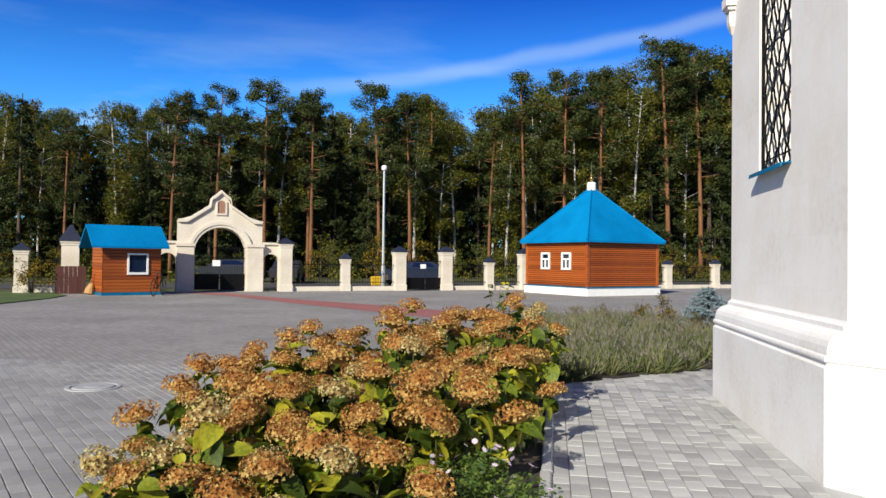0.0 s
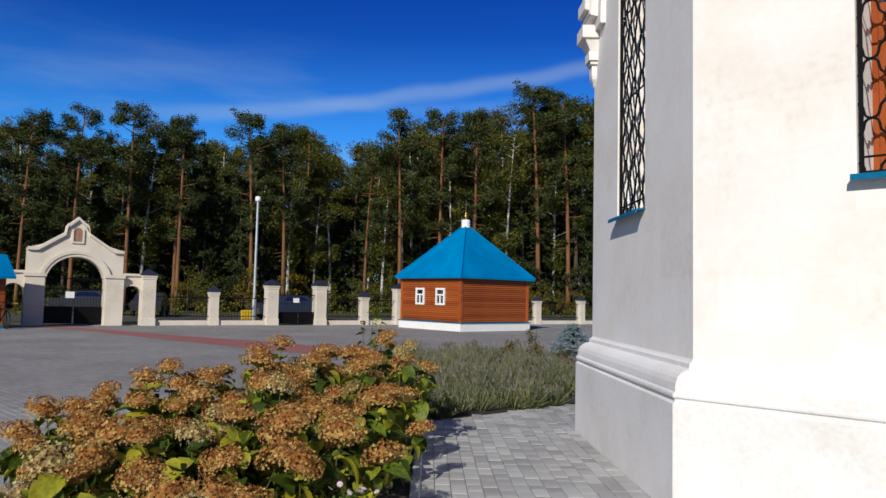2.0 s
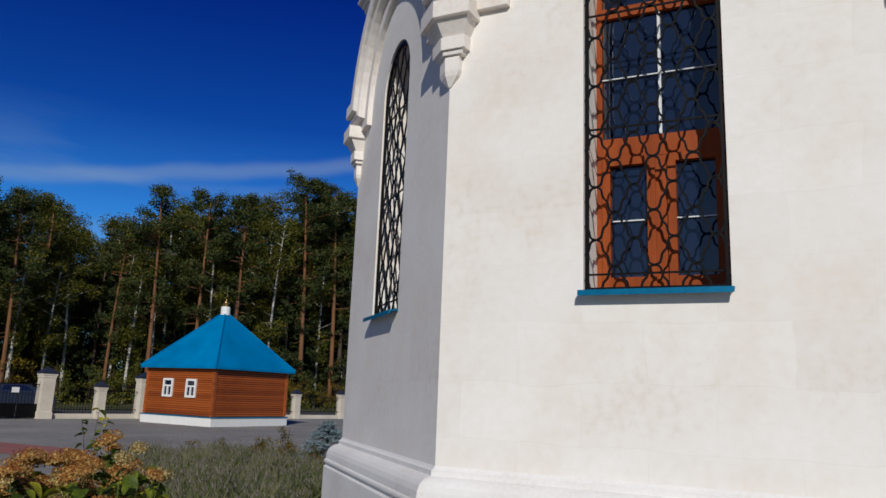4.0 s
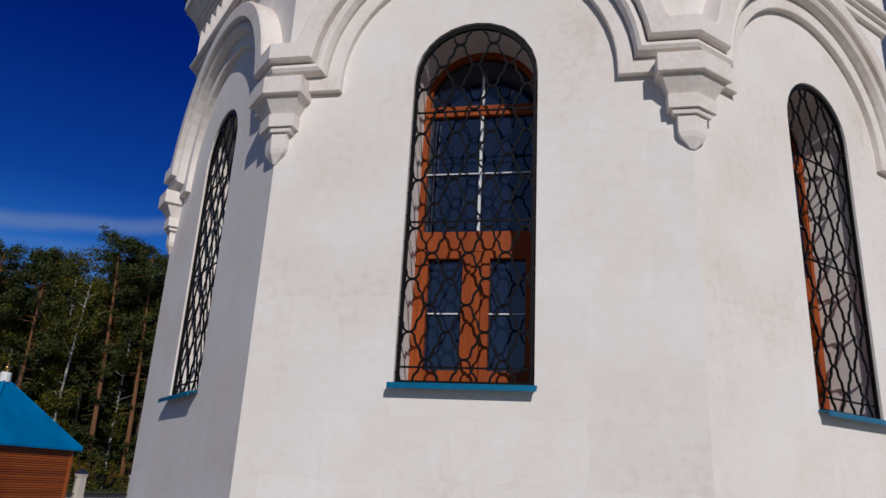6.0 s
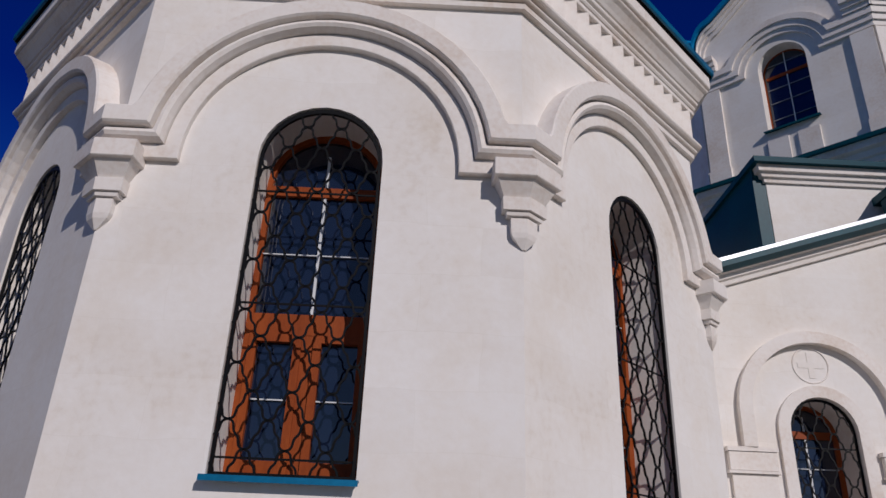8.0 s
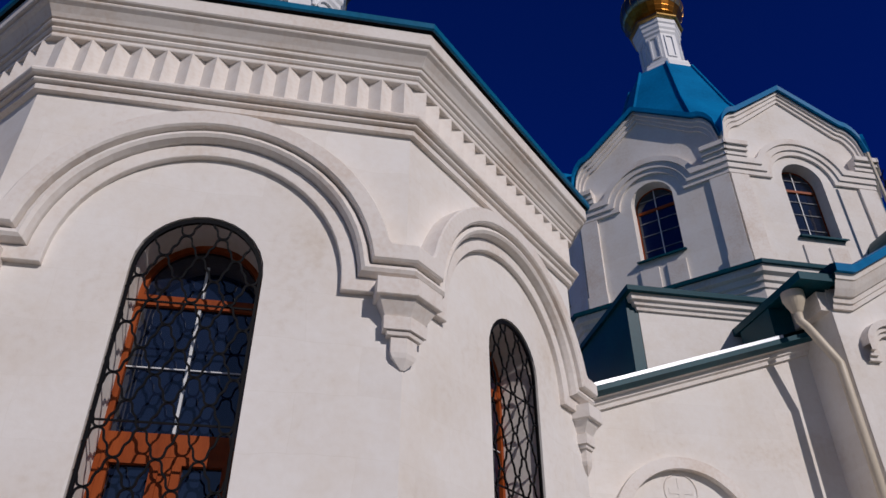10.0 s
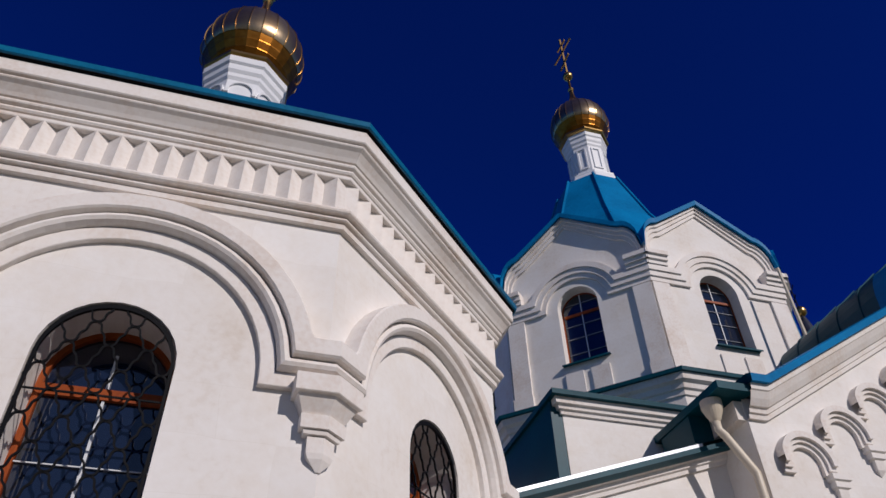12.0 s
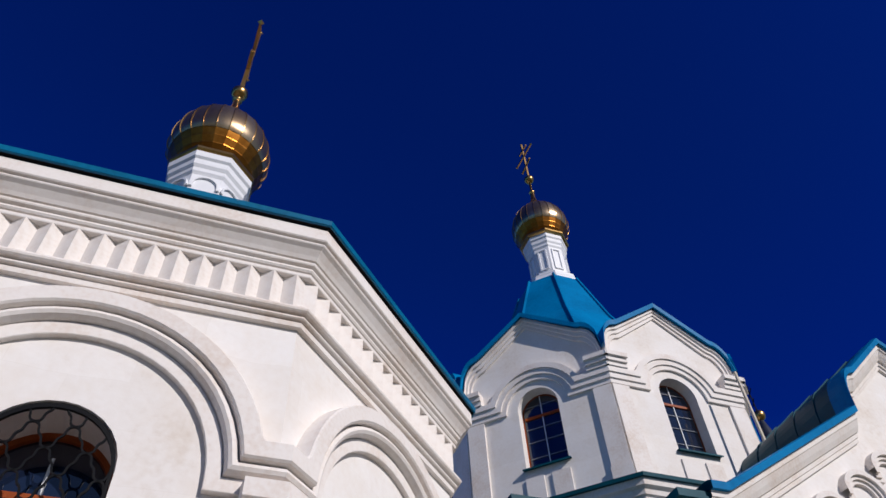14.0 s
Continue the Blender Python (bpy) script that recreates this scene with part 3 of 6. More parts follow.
def cross_geo(h):
    """A three-barred cross in the x, z plane."""
    g = Geo()
    w = h * 0.014
    g.box(-w, w, -w, w, 0, h)
    g.box(-h * 0.27, h * 0.27, -w * 0.8, w * 0.8, h * 0.62, h * 0.62 + 2 * w)
    g.box(-h * 0.13, h * 0.13, -w * 0.8, w * 0.8, h * 0.80, h * 0.80 + 2 * w)
    g.add([(-h * 0.15, y, h * 0.36 + d) for y in (-w, w) for d in (0, 2 * w)] + [(h * 0.15, y, h * 0.28 + d) for y in (-w, w) for d in (0, 2 * w)],
          [(0, 1, 3, 2), (4, 6, 7, 5), (0, 2, 6, 4), (1, 5, 7, 3), (0, 4, 5, 1), (2, 3, 7, 6)])
    for x, z in ((-h * 0.27, h * 0.635), (h * 0.27, h * 0.635), (0, h)):
        g.add([(x - 2 * w, 0, z), (x, 0, z - 2 * w), (x + 2 * w, 0, z), (x, 0, z + 2 * w), (x, -2 * w, z), (x, 2 * w, z)],
              [(0, 1, 4), (1, 2, 4), (2, 3, 4), (3, 0, 4), (1, 0, 5), (2, 1, 5), (3, 2, 5), (0, 3, 5)])
    return g


def cupola(at, r, drum_r, z_drum, z_dome, turn, cross_turn, cross_h, arches=True, stem=0.12):
    cup = empty("cupola", pose(at[0], at[1], 0, 0, 0, 0), church)
    cup["label"] = "gilded onion dome on a white octagonal drum with cross"
    st = radians(turn)
    k = 1 / math.cos(math.pi / 8)
    h = z_dome - z_drum
    prof = [(drum_r * 1.5, z_drum), (drum_r * 1.5, z_drum + 0.05 * h), (drum_r * 1.42, z_drum + 0.07 * h), (drum_r * 1.34, z_drum + 0.14 * h), (drum_r * 1.34, z_drum + 0.17 * h), (drum_r * 1.12, z_drum + 0.23 * h), (drum_r, z_drum + 0.26 * h), (drum_r, z_drum + 0.74 * h), (drum_r * 1.06, z_drum + 0.77 * h), (drum_r * 1.06, z_drum + 0.81 * h), (drum_r * 1.12, z_drum + 0.84 * h), (drum_r * 1.12, z_drum + 0.90 * h), (drum_r * 1.18, z_drum + 0.92 * h), (drum_r * 1.18, z_drum + 0.985 * h)]
    part("drum", Geo().lathe([(a * k, b) for a, b in prof], 8, st + math.pi / 8), DRUM_WHITE, cup, "white octagonal drum with mouldings")
    for i in range(8):
        fm = face_pose(turn + 45 * i, drum_r)
        half = drum_r * T8
        if arches:
            g = archivolt(half * 0.98, half * 0.76, z_drum + 0.58 * h, z_drum + 0.615 * h, [(0, 0), (0, 0.04), (half * 0.14, 0.04), (half * 0.14, 0)], 16, 0)
            part("drum_arch", g, DRUM_WHITE, cup, m=fm)
        else:
            g = Geo()
            a, b, w = z_drum + 0.31 * h, z_drum + 0.70 * h, half * 0.62
            for x0, x1, zz0, zz1 in ((-w, -w + 0.05, a, b), (w - 0.05, w, a, b), (-w + 0.05, w - 0.05, a, a + 0.05), (-w + 0.05, w - 0.05, b - 0.05, b)):
                g.box(x0, x1, -0.04, 0.0, zz0, zz1)
            part("drum_panel", g, DRUM_WHITE, cup, m=fm)
    part("skirt", Geo().lathe([(drum_r * 1.18 * k, z_dome - 0.012 * h), (r * 0.76 * k, z_dome - 0.01), (r * 0.79 * k, z_dome + 0.03), (r * 0.79 * k, z_dome + 0.09), (r * 0.62, z_dome + 0.13), (r * 0.5, z_dome + 0.12)], 8, st + math.pi / 8), BRASS, cup, "gilded rim under the dome")
    segs = 24
    # underside split off so the amber reflection can be coloured in
    under = [(0.58, 0.06), (0.68, 0.14), (0.685, 0.16), (0.775, 0.28), (0.78, 0.30), (0.855, 0.44), (0.86, 0.46), (0.925, 0.60)]
    part("dome_underside", Geo().lathe([(a * r, b * r + z_dome + 0.04) for a, b in under], segs, math.pi / segs), GOLD_UNDER, cup, "gilded underside of the dome with ground reflection tinted in")
    prof = onion(r)
    pr = [(a, b + z_dome + 0.04) for a, b in prof]
    g = Geo()
    gore = None
    for s in range(segs):
        a0, a1 = 2 * math.pi * s / segs, 2 * math.pi * (s + 1) / segs
        if gore is None:
            g = Geo()
            mid = 0.5 * (a1 - a0)
            g.grid([[(rr * math.cos(t), rr * math.sin(t), z) for t in (-mid, -mid * 0.33, mid * 0.33, mid)] for rr, z in pr])
            gore = part("dome_gore", g, GOLD, cup, smooth=True)
        else:
            ob = new("dome_gore", gore.data)
            ob.parent, ob.matrix_basis = cup, pose(0, 0, 0, 0, 0, 360 * s / segs)
        ob = None
    seam = None
    for s in range(segs):
        if seam is None:
            c = math.cos(math.pi / segs)
            sn = math.sin(math.pi / segs)
            g = Geo().tube([((rr + 0.008) * c, (rr + 0.008) * sn, z) for rr, z in pr], 0.011 * r, 4)
            seam = part("dome_seam", g, BRASS, cup)
        else:
            ob = new("dome_seam", seam.data)
            ob.parent, ob.matrix_basis = cup, pose(0, 0, 0, 0, 0, 360 * s / segs)
    zt = pr[-1][1]
    b = r * 0.19
    g = Geo().lathe([(0.075 * r, zt - 0.06), (0.06 * r, zt + 0.02 * r), (0.11 * r, zt + 0.05 * r), (0.115 * r, zt + 0.09 * r), (0.05 * r, zt + 0.13 * r), (0.045 * r, zt + stem * r - 0.01)] + [(max(b * math.cos(t), 0.03 * r), zt + stem * r + b + b * math.sin(t)) for t in [math.pi * (i / 10 - 0.5) for i in range(11)]] + [(0.03 * r, zt + (stem + 0.08) * r + 2 * b), (0.02 * r, zt + (stem + 0.13) * r + 2 * b)], 16)
    part("finial", g, BRASS, cup, "gilded ball finial", smooth=True)
    part("cross", cross_geo(cross_h), BRASS, cup, "gilded three-barred cross", m=pose(0, 0, zt + stem * r + 2 * b - 0.02, 0, 0, cross_turn))
    return cup


cupola((0.055, 0), 0.955, 0.62, 10.7, 12.95, 0, 93, 2.9, True, 0.2)


# side wall beside the apse, with a blind arch round its window
DV = -0.3
DM = pose(0, DV, 0)
rake = lambda x: 5.494 + (x - 4.5) * 0.329
part("wall", wall_with_arch(3.4, 8.1, 0.0, 0, 5.56, 0.40, 2.0, 3.557, 0.6, top=lambda x: rake(x) - 0.02), PLASTER, church, "white side wall under a sloping roof edge", m=DM)
church_window(DM @ pose(5.56, 0, 0), 0.40, 2.0, 3.557)
g = arch_frame(0.54, 1.6, 3.557, 0.14, -0.05, 0.0)
part("window_surround", g, MOULD, church, m=DM @ pose(5.56, 0, 0))
g = Geo()
out, inn = arch_line(0.985, 0, 3.775, 24), arch_line(0.835, 0, 3.775, 24)
out, inn = [(-0.985, 3.34)] + out + [(0.985, 3.34)], [(-0.835, 3.34)] + inn + [(0.835, 3.34)]
g.grid([[(x, 0.0, z) for x, z in out], [(x, -0.09, z) for x, z in out], [(x, -0.11, z) for x, z in inn], [(x, 0.0, z) for x, z in inn]])
part("blind_arch", g, MOULD, church, "raised round arch moulding", m=DM @ pose(5.56, 0, 0))
for sx in (-1, 1):
    x0, x1 = sorted((sx * 0.60, sx * 1.19))
    PM = DM @ pose(5.56, 0, 0)
    part("pilaster", Geo().box(x0 + 0.04, x1 - 0.04, -0.05, 0.0, 0.9, 3.04), MOULD, church, "flat pilaster with moulded capital", m=PM)
    part("necking", Geo().box(x0, x1, -0.085, 0.0, 3.045, 3.075), MOULD, church, m=PM)
    part("capital", Geo().box(x0 + 0.02, x1 - 0.02, -0.075, 0.0, 3.08, 3.285), MOULD, church, m=PM)
    part("abacus", Geo().box(x0, x1, -0.09, 0.0, 3.29, 3.34), MOULD, church, m=PM)
g = Geo().grid([[(r_ * math.cos(math.pi * k / 16), -h_, r_ * math.sin(math.pi * k / 16)) for k in range(33)] for r_, h_ in ((0.205, 0.0), (0.208, 0.010), (0.216, 0.013), (0.225, 0.010), (0.23, 0.0))])
part("roundel", g, MOULD, church, "round medallion ring", m=DM @ pose(5.545, 0, 4.353))
g = Geo().box(-0.035, 0.035, -0.006, 0.0, -0.16, 0.16).box(-0.16, -0.035, -0.006, 0.0, -0.035, 0.035).box(0.035, 0.16, -0.006, 0.0, -0.035, 0.035)
part("medallion_cross", g, PLASTER, church, m=DM @ pose(5.545, 0, 4.353))
g = Geo()
for prof in ([(-0.02, 0.0), (0.05, 0.0), (0.06, 0.05), (0.10, 0.07), (0.11, 0.13), (0.16, 0.15), (0.18, 0.2)],):
    g.grid([[(x, DV - o, rake(x) - 0.2 + dz) for o, dz in prof] for x in (3.6, 8.05)])
part("rake_cornice", g, MOULD, church)
g = Geo().grid([[(x, DV - 0.17, rake(x) - 0.06), (x, DV - 0.22, rake(x) - 0.05), (x, DV - 0.31, rake(x) - 0.02), (x, DV - 0.31, rake(x) + 0.05)] for x in (3.7, 7.95)])
part("verge", g, TEAL_DARK, church, "dark teal roof verge")
g = Geo().grid([[(x, DV - 0.312, rake(x) + 0.052), (x, DV - 0.315, rake(x) + 0.10), (x, DV - 0.12, rake(x) + 0.155), (x, DV - 0.12, rake(x) + 0.12)] for x in (3.7, 7.35)])
part("flashing", g, PALE_FLASHING, church, "metal flashing strip with bright reflection put into its colour")
g = Geo().grid([[(x, DV - 0.25, rake(x) + 0.12), (x, 3.5, rake(x) + 0.12)] for x in (3.5, 8.05)])
part("roof", g, TEAL_DARK, church)

# low attic block behind it
BX, BY, BZ = 5.82, 0.55, 7.72
part("wall", Geo().box(BX, 12.5, BY, 6.0, 5.0, BZ - 0.1), PLASTER, church, "plain attic wall")


def slab_ring(name, x0, y0, x1, y1, profile, mat, label=""):
    rows = [[(x0 - o, y1, z), (x0 - o, y0 - o, z), (x1 + o, y0 - o, z), (x1 + o, y1, z)] for o, z in profile]
    return part(name, Geo().grid(rows), mat, church, label)


# dark teal taken from this side in shade, so shade is in the colour
part("side_cladding", Geo().box(BX - 0.19, BX - 0.005, BY + 0.01, 6.0, 5.0, BZ - 0.104), TEAL_DARK, church, "dark teal metal cladding")
slab_ring("cornice", BX, BY, 12.5, 6.0, [(0.0, BZ - 0.34), (0.04, BZ - 0.34), (0.05, BZ - 0.28), (0.09, BZ - 0.27), (0.10, BZ - 0.21), (0.15, BZ - 0.20), (0.16, BZ - 0.1), (0.1, BZ - 0.1)], MOULD)
slab_ring("eave", BX, BY, 12.5, 6.0, [(0.14, BZ - 0.1), (0.24, BZ - 0.1), (0.25, BZ - 0.02), (-0.5, BZ + 0.12)], TEAL_DARK, "dark teal metal eave")
part("roof", Geo().box(BX + 0.3, 12.4, BY + 0.3, 6.0, BZ - 0.1, BZ + 0.1), TEAL_DARK, church)

# octagonal tower
TX, TY, TA = 10.80, 5.976, 4.13
TH = TA * T8
ALL8 = [22.5 + 45 * i for i in range(8)]


def tower_ring(name, profile, mat, label="", ap=TA):
    rows = [[oct_corner(a, o, z, (TX, TY), ap) for a in ALL8] for o, z in profile]
    return part(name, Geo().grid(rows, closed=True), mat, church, label)


tower_ring("tower_base", [(0.22, 5.0), (0.22, 8.77), (0.26, 8.78), (0.27, 8.88), (0.32, 8.90), (0.34, 9.0), (0.42, 9.04), (0.44, 9.17), (0.36, 9.18)], MOULD, "moulded octagonal tower base")
tower_ring("eave", [(0.40, 9.17), (0.50, 9.17), (0.51, 9.245), (0.0, 9.50)], TEAL_DARK, "dark teal base flashing")


def gable_top(x):
    """Keel-shaped upper edge of a tower side."""
    a = abs(x) / TH
    if a < 0.74:
        return 14.35 - a / 0.74 * 0.92
    t = min(1.0, (a - 0.74) / 0.26)
    return 12.64 + 0.79 * math.sqrt(max(0.0, 1 - t * t))


XS = [TH * (i / 24 - 1) for i in range(49)]
for i in range(8):
    ang = 45 * i
    fm = face_pose(ang, TA, (TX, TY))
    hw, zs, zsp = 0.475, 10.245, 11.765
    if ang in (180, 225, 270):
        part("tower_wall", wall_with_arch(-TH, TH, 9.0, 0, 0, hw, zs, zsp, 0.45, 0.45 * T8, 12, top=lambda x: 12.5), PLASTER, church, m=fm)
        tower_window(fm, hw, zs, zsp, 0.25)
    else:
        part("tower_wall", Geo().box(-TH, TH, 0, 0.4, 9.0, 12.5), PLASTER, church, m=fm)
    g = Geo().grid([[(x, 0, 12.5) for x in XS], [(x, 0, gable_top(x)) for x in XS], [(x, 0.5, gable_top(x)) for x in XS]])
    part("gable", g, PLASTER, church, "keel-shaped gable", m=fm)
    part("gable_moulding", Geo().grid([[(x * k, -p, gable_top(x) - d) for x in XS] for d, p, k in ((0.0, 0.0, 1), (0.0, 0.13, 1), (0.1, 0.14, 1), (0.1, 0.09, 0.99), (0.19, 0.09, 0.97), (0.19, 0.05, 0.96), (0.28, 0.05, 0.93), (0.28, 0.0, 0.93))]), MOULD, church, m=fm)
    part("gable_roof_edge", Geo().grid([[(x * k, y, gable_top(x) + d) for x in XS] for d, y, k in ((-0.01, -0.15, 1.02), (-0.03, -0.22, 1.03), (0.10, -0.23, 1.03), (0.13, -0.18, 1.02), (0.13, 0.5, 1.0))]), BLUE_ROOF, church, "blue metal gable edge", m=fm)
    part("archivolt", archivolt(TH, 0.74, 11.72, 11.70, [(0, 0), (0, 0.06), (0.12, 0.06), (0.12, 0.10), (0.26, 0.10), (0.26, 0.14), (0.40, 0.14), (0.40, 0)], 22), MOULD, church, m=fm)
    for sx in (-1, 1):
        g = Geo()
        x0, x1 = sorted((sx * TH * 0.76, sx * TH))
        part("pilaster", Geo().box(x0, x1, -0.06, 0.0, 9.75, 11.70), MOULD, church, m=fm)
        part("pilaster_base", Geo().box(x0 - 0.02, x1 + 0.02, -0.09, 0.0, 9.2, 9.75), MOULD, church, m=fm)
        rows = []
        for dz, pr_ in ((0, 0.12), (0.11, 0.12), (0.11, 0.17), (0.22, 0.17), (0.22, 0.22), (0.33, 0.22), (0.33, 0.28), (0.44, 0.28)):
            a0, a1 = (x0 - 0.02 - pr_ * T8 * (sx < 0), x1 + 0.02 + pr_ * T8 * (sx > 0))
            rows.append([(a0, 0.0, 12.02 + dz), (a0, -pr_, 12.02 + dz), (a1, -pr_, 12.02 + dz), (a1, 0.0, 12.02 + dz)])
        part("capital", Geo().grid(rows, caps=True), MOULD, church, m=fm)
    for x in (-0.31, 0.27):
        part("panel", Geo().box(x - 0.20, x + 0.20, -0.04, 0.0, 9.3, 10.04), MOULD, church, m=fm)

g = Geo()
k8 = 1 / math.cos(math.pi / 8)
g.lathe([((TA - 0.05) * k8, 12.72), ((TA - 0.5) * k8, 13.0), (2.6 * k8, 14.55), (1.7 * k8, 16.6), (1.0 * k8, 18.8), (0.5, 18.82)], 8, math.pi / 8)
part("tent_roof", g, BLUE_ROOF, church, "blue tent roof of the tower", m=pose(TX, TY, 0))
for i in range(8):
    a = math.pi / 8 + i * math.pi / 4
    part("hip_roll", Geo().tube([((q + 0.01) * k8 * math.cos(a), (q + 0.01) * k8 * math.sin(a), z + 0.02) for q, z in ((TA - 0.5, 13.0), (2.6, 14.55), (1.7, 16.6), (1.0, 18.8))], 0.05, 6), BLUE_ROOF, church, m=pose(TX, TY, 0))
cupola((TX + 0.12, TY - 0.03), 1.03, 0.61, 18.8, 21.30, 0, 93, 2.35, False, 0.72)

# gabled wing with stepped blind arches
GV, GX0, GX1 = -1.03, 7.89, 18.71
GC = 0.5 * (GX0 + GX1)


def gable_line(x):
    """Upper edge of the wing's front: straight rakes, then a keel in the middle."""
    a = abs(x - GC)
    h = 0.5 * (GX1 - GX0)
    z = 7.20 + max(0.0, h - 0.30 - a) * 0.595
    if a < 1.21:
        z = 10.2 + (1.21 - a) * 0.85
    elif a < 1.66:
        z = 9.25 + 0.95 * math.sqrt(max(0.0, 1 - ((a - 1.21) / 0.45) ** 2))
    return z


GXS = [GX0 + (GX1 - GX0) * i / 240 for i in range(241)]
part("wall", Geo().grid([[(x, GV, 0) for x in GXS], [(x, GV, gable_line(x) - 0.1) for x in GXS], [(x, GV + 0.5, gable_line(x) - 0.1) for x in GXS]]), PLASTER, church, "gabled front wall of the wing")
part("wall", Geo().box(GX0, GX0 + 0.4, GV + 0.01, 4.0, 0, 7.05), PLASTER, church, "shaded side wall of the wing")
part("gable_cornice", Geo().grid([[(x, GV - p, gable_line(x) - d) for x in GXS] for d, p in ((0.45, 0.0), (0.45, 0.05), (0.38, 0.06), (0.37, 0.09), (0.30, 0.10), (0.29, 0.14), (0.20, 0.2), (0.1, 0.25), (0.09, 0.27), (0.0, 0.28), (0.0, 0.2))]), MOULD, church)
part("gable_roof_edge", Geo().grid([[(x, GV - y, gable_line(x) + d) for x in GXS] for d, y in ((0.0, 0.22), (0.0, 0.34), (0.12, 0.35), (0.16, 0.25), (0.17, -0.1))]), BLUE_ROOF, church, "blue metal roof edge of the wing")
part("roof", Geo().grid([[(x, GV + y, gable_line(x) + d) for x in GXS] for d, y in ((0.165, 0.1), (0.17, 6.0))]), TEAL_DARK, church, "dark teal roof of the wing")
for i in range(6):
    y = GV + 0.5 + i * 0.6
    part("roof_seam", Geo().tube([(x, y, gable_line(x) + 0.18) for x in GXS[70:121]], 0.02, 4), TEAL_DARK, church)
part("eave_box", Geo().box(GX0 - 0.52, GX0 + 0.05, GV - 0.22, 4.0, 7.08, 7.20), TEAL_DARK, church)
part("valley_flashing", Geo().grid([[(x, DV - 0.1, rake(x) + 0.13), (x, BY - 0.16, rake(x) + 0.13), (x, BY - 0.16, 7.076), (x, DV - 0.1, 7.076)] for x in (GX0 - 0.50, GX0 - 0.15)], closed=True, caps=True), TEAL_DARK, church, "dark teal metal flashing under the eave")
part("side_cornice", Geo().box(GX0 - 0.14, GX0, GV + 0.02, 4.0, 6.75, 7.046), MOULD, church)
for i in range(6):
    x = 8.60 + i * 0.84
    z = 6.11 + i * 0.51
    g = archivolt(0.42, 0.235, 0.0, 0.16, [(0, 0), (0, 0.06), (0.06, 0.06), (0.06, 0.10), (0.12, 0.10), (0.12, 0.15), (0.21, 0.15), (0.22, 0.0)], 16, 0)
    part("blind_arch", g, MOULD, church, m=pose(x, GV, z - 0.12))
    g = Geo().grid([[(-w, 0, zz), (-w, -p, zz), (w, -p, zz), (w, 0, zz)] for w, p, zz in ((0.15, 0.14, 0.0), (0.15, 0.14, -0.08), (0.12, 0.11, -0.10), (0.12, 0.11, -0.18), (0.08, 0.08, -0.2), (0.07, 0.06, -0.34), (0.01, 0.01, -0.42))], caps=True)
    part("corbel", g, MOULD, church, m=pose(x + 0.42, GV, z - 0.1))

# rain pipe with hopper at the wing's corner
CREAM = mottled("cream_paint", [(0.58, 0.50, 0.38), (0.68, 0.60, 0.48)], 3.0, 40.0, 0.45, bump=0.03)
pipe = empty("rain_pipe", None, church)
g = Geo().lathe([(0.062, 6.74), (0.08, 6.77), (0.13, 6.88), (0.15, 6.94), (0.155, 6.95), (0.155, 7.06), (0.13, 7.06)], 20)
part("hopper", g, CREAM, pipe, "cream rain hopper", m=pose(GX0 - 0.42, GV + 0.15, 0))
g = Geo().tube([(GX0 - 0.42, GV + 0.15, 6.76), (GX0 - 0.42, GV + 0.15, 6.62), (GX0 - 0.36, GV + 0.12, 6.52), (GX0 - 0.12, GV + 0.02, 5.95), (GX0 - 0.12, GV + 0.02, 5.7), (GX0 - 0.12, GV + 0.02, 0.1)], 0.06, 10)
part("pipe", g, CREAM, pipe, "cream downpipe", smooth=True)
part("wall", Geo().box(-4.2, 18.0, 6.0, 22.0, 0.0, 8.5), PLASTER, church, "main body of the church")

# thin rain pipe on the tower and a small dark spire beyond
part("tower_pipe", Geo().tube([(11.93, 1.10, 12.1), (11.93, 1.10, 8.9)], 0.035, 8), CREAM, church, "thin rain pipe on the tower corner")
spire = empty("spire", pose(25.34, 12.97, 0), church)
spire["label"] = "small dark spire with gilded ball and cross"
part("cone", Geo().lathe([(1.3, 21.81 - 5.0), (0.45, 21.81 - 1.6), (0.12, 21.81 - 0.35), (0.06, 21.81 - 0.25)], 12), CAP_METAL, spire, smooth=True)
part("finial", Geo().lathe([(max(0.03, 0.28 * math.cos(t)), 21.81 + 0.28 * math.sin(t)) for t in [math.pi * (i / 10 - 0.5) for i in range(11)]], 14), BRASS, spire, smooth=True)
part("cross", cross_geo(1.6), IRON, spire, m=pose(0, 0, 21.81 + 0.25, 0, 0, 60))


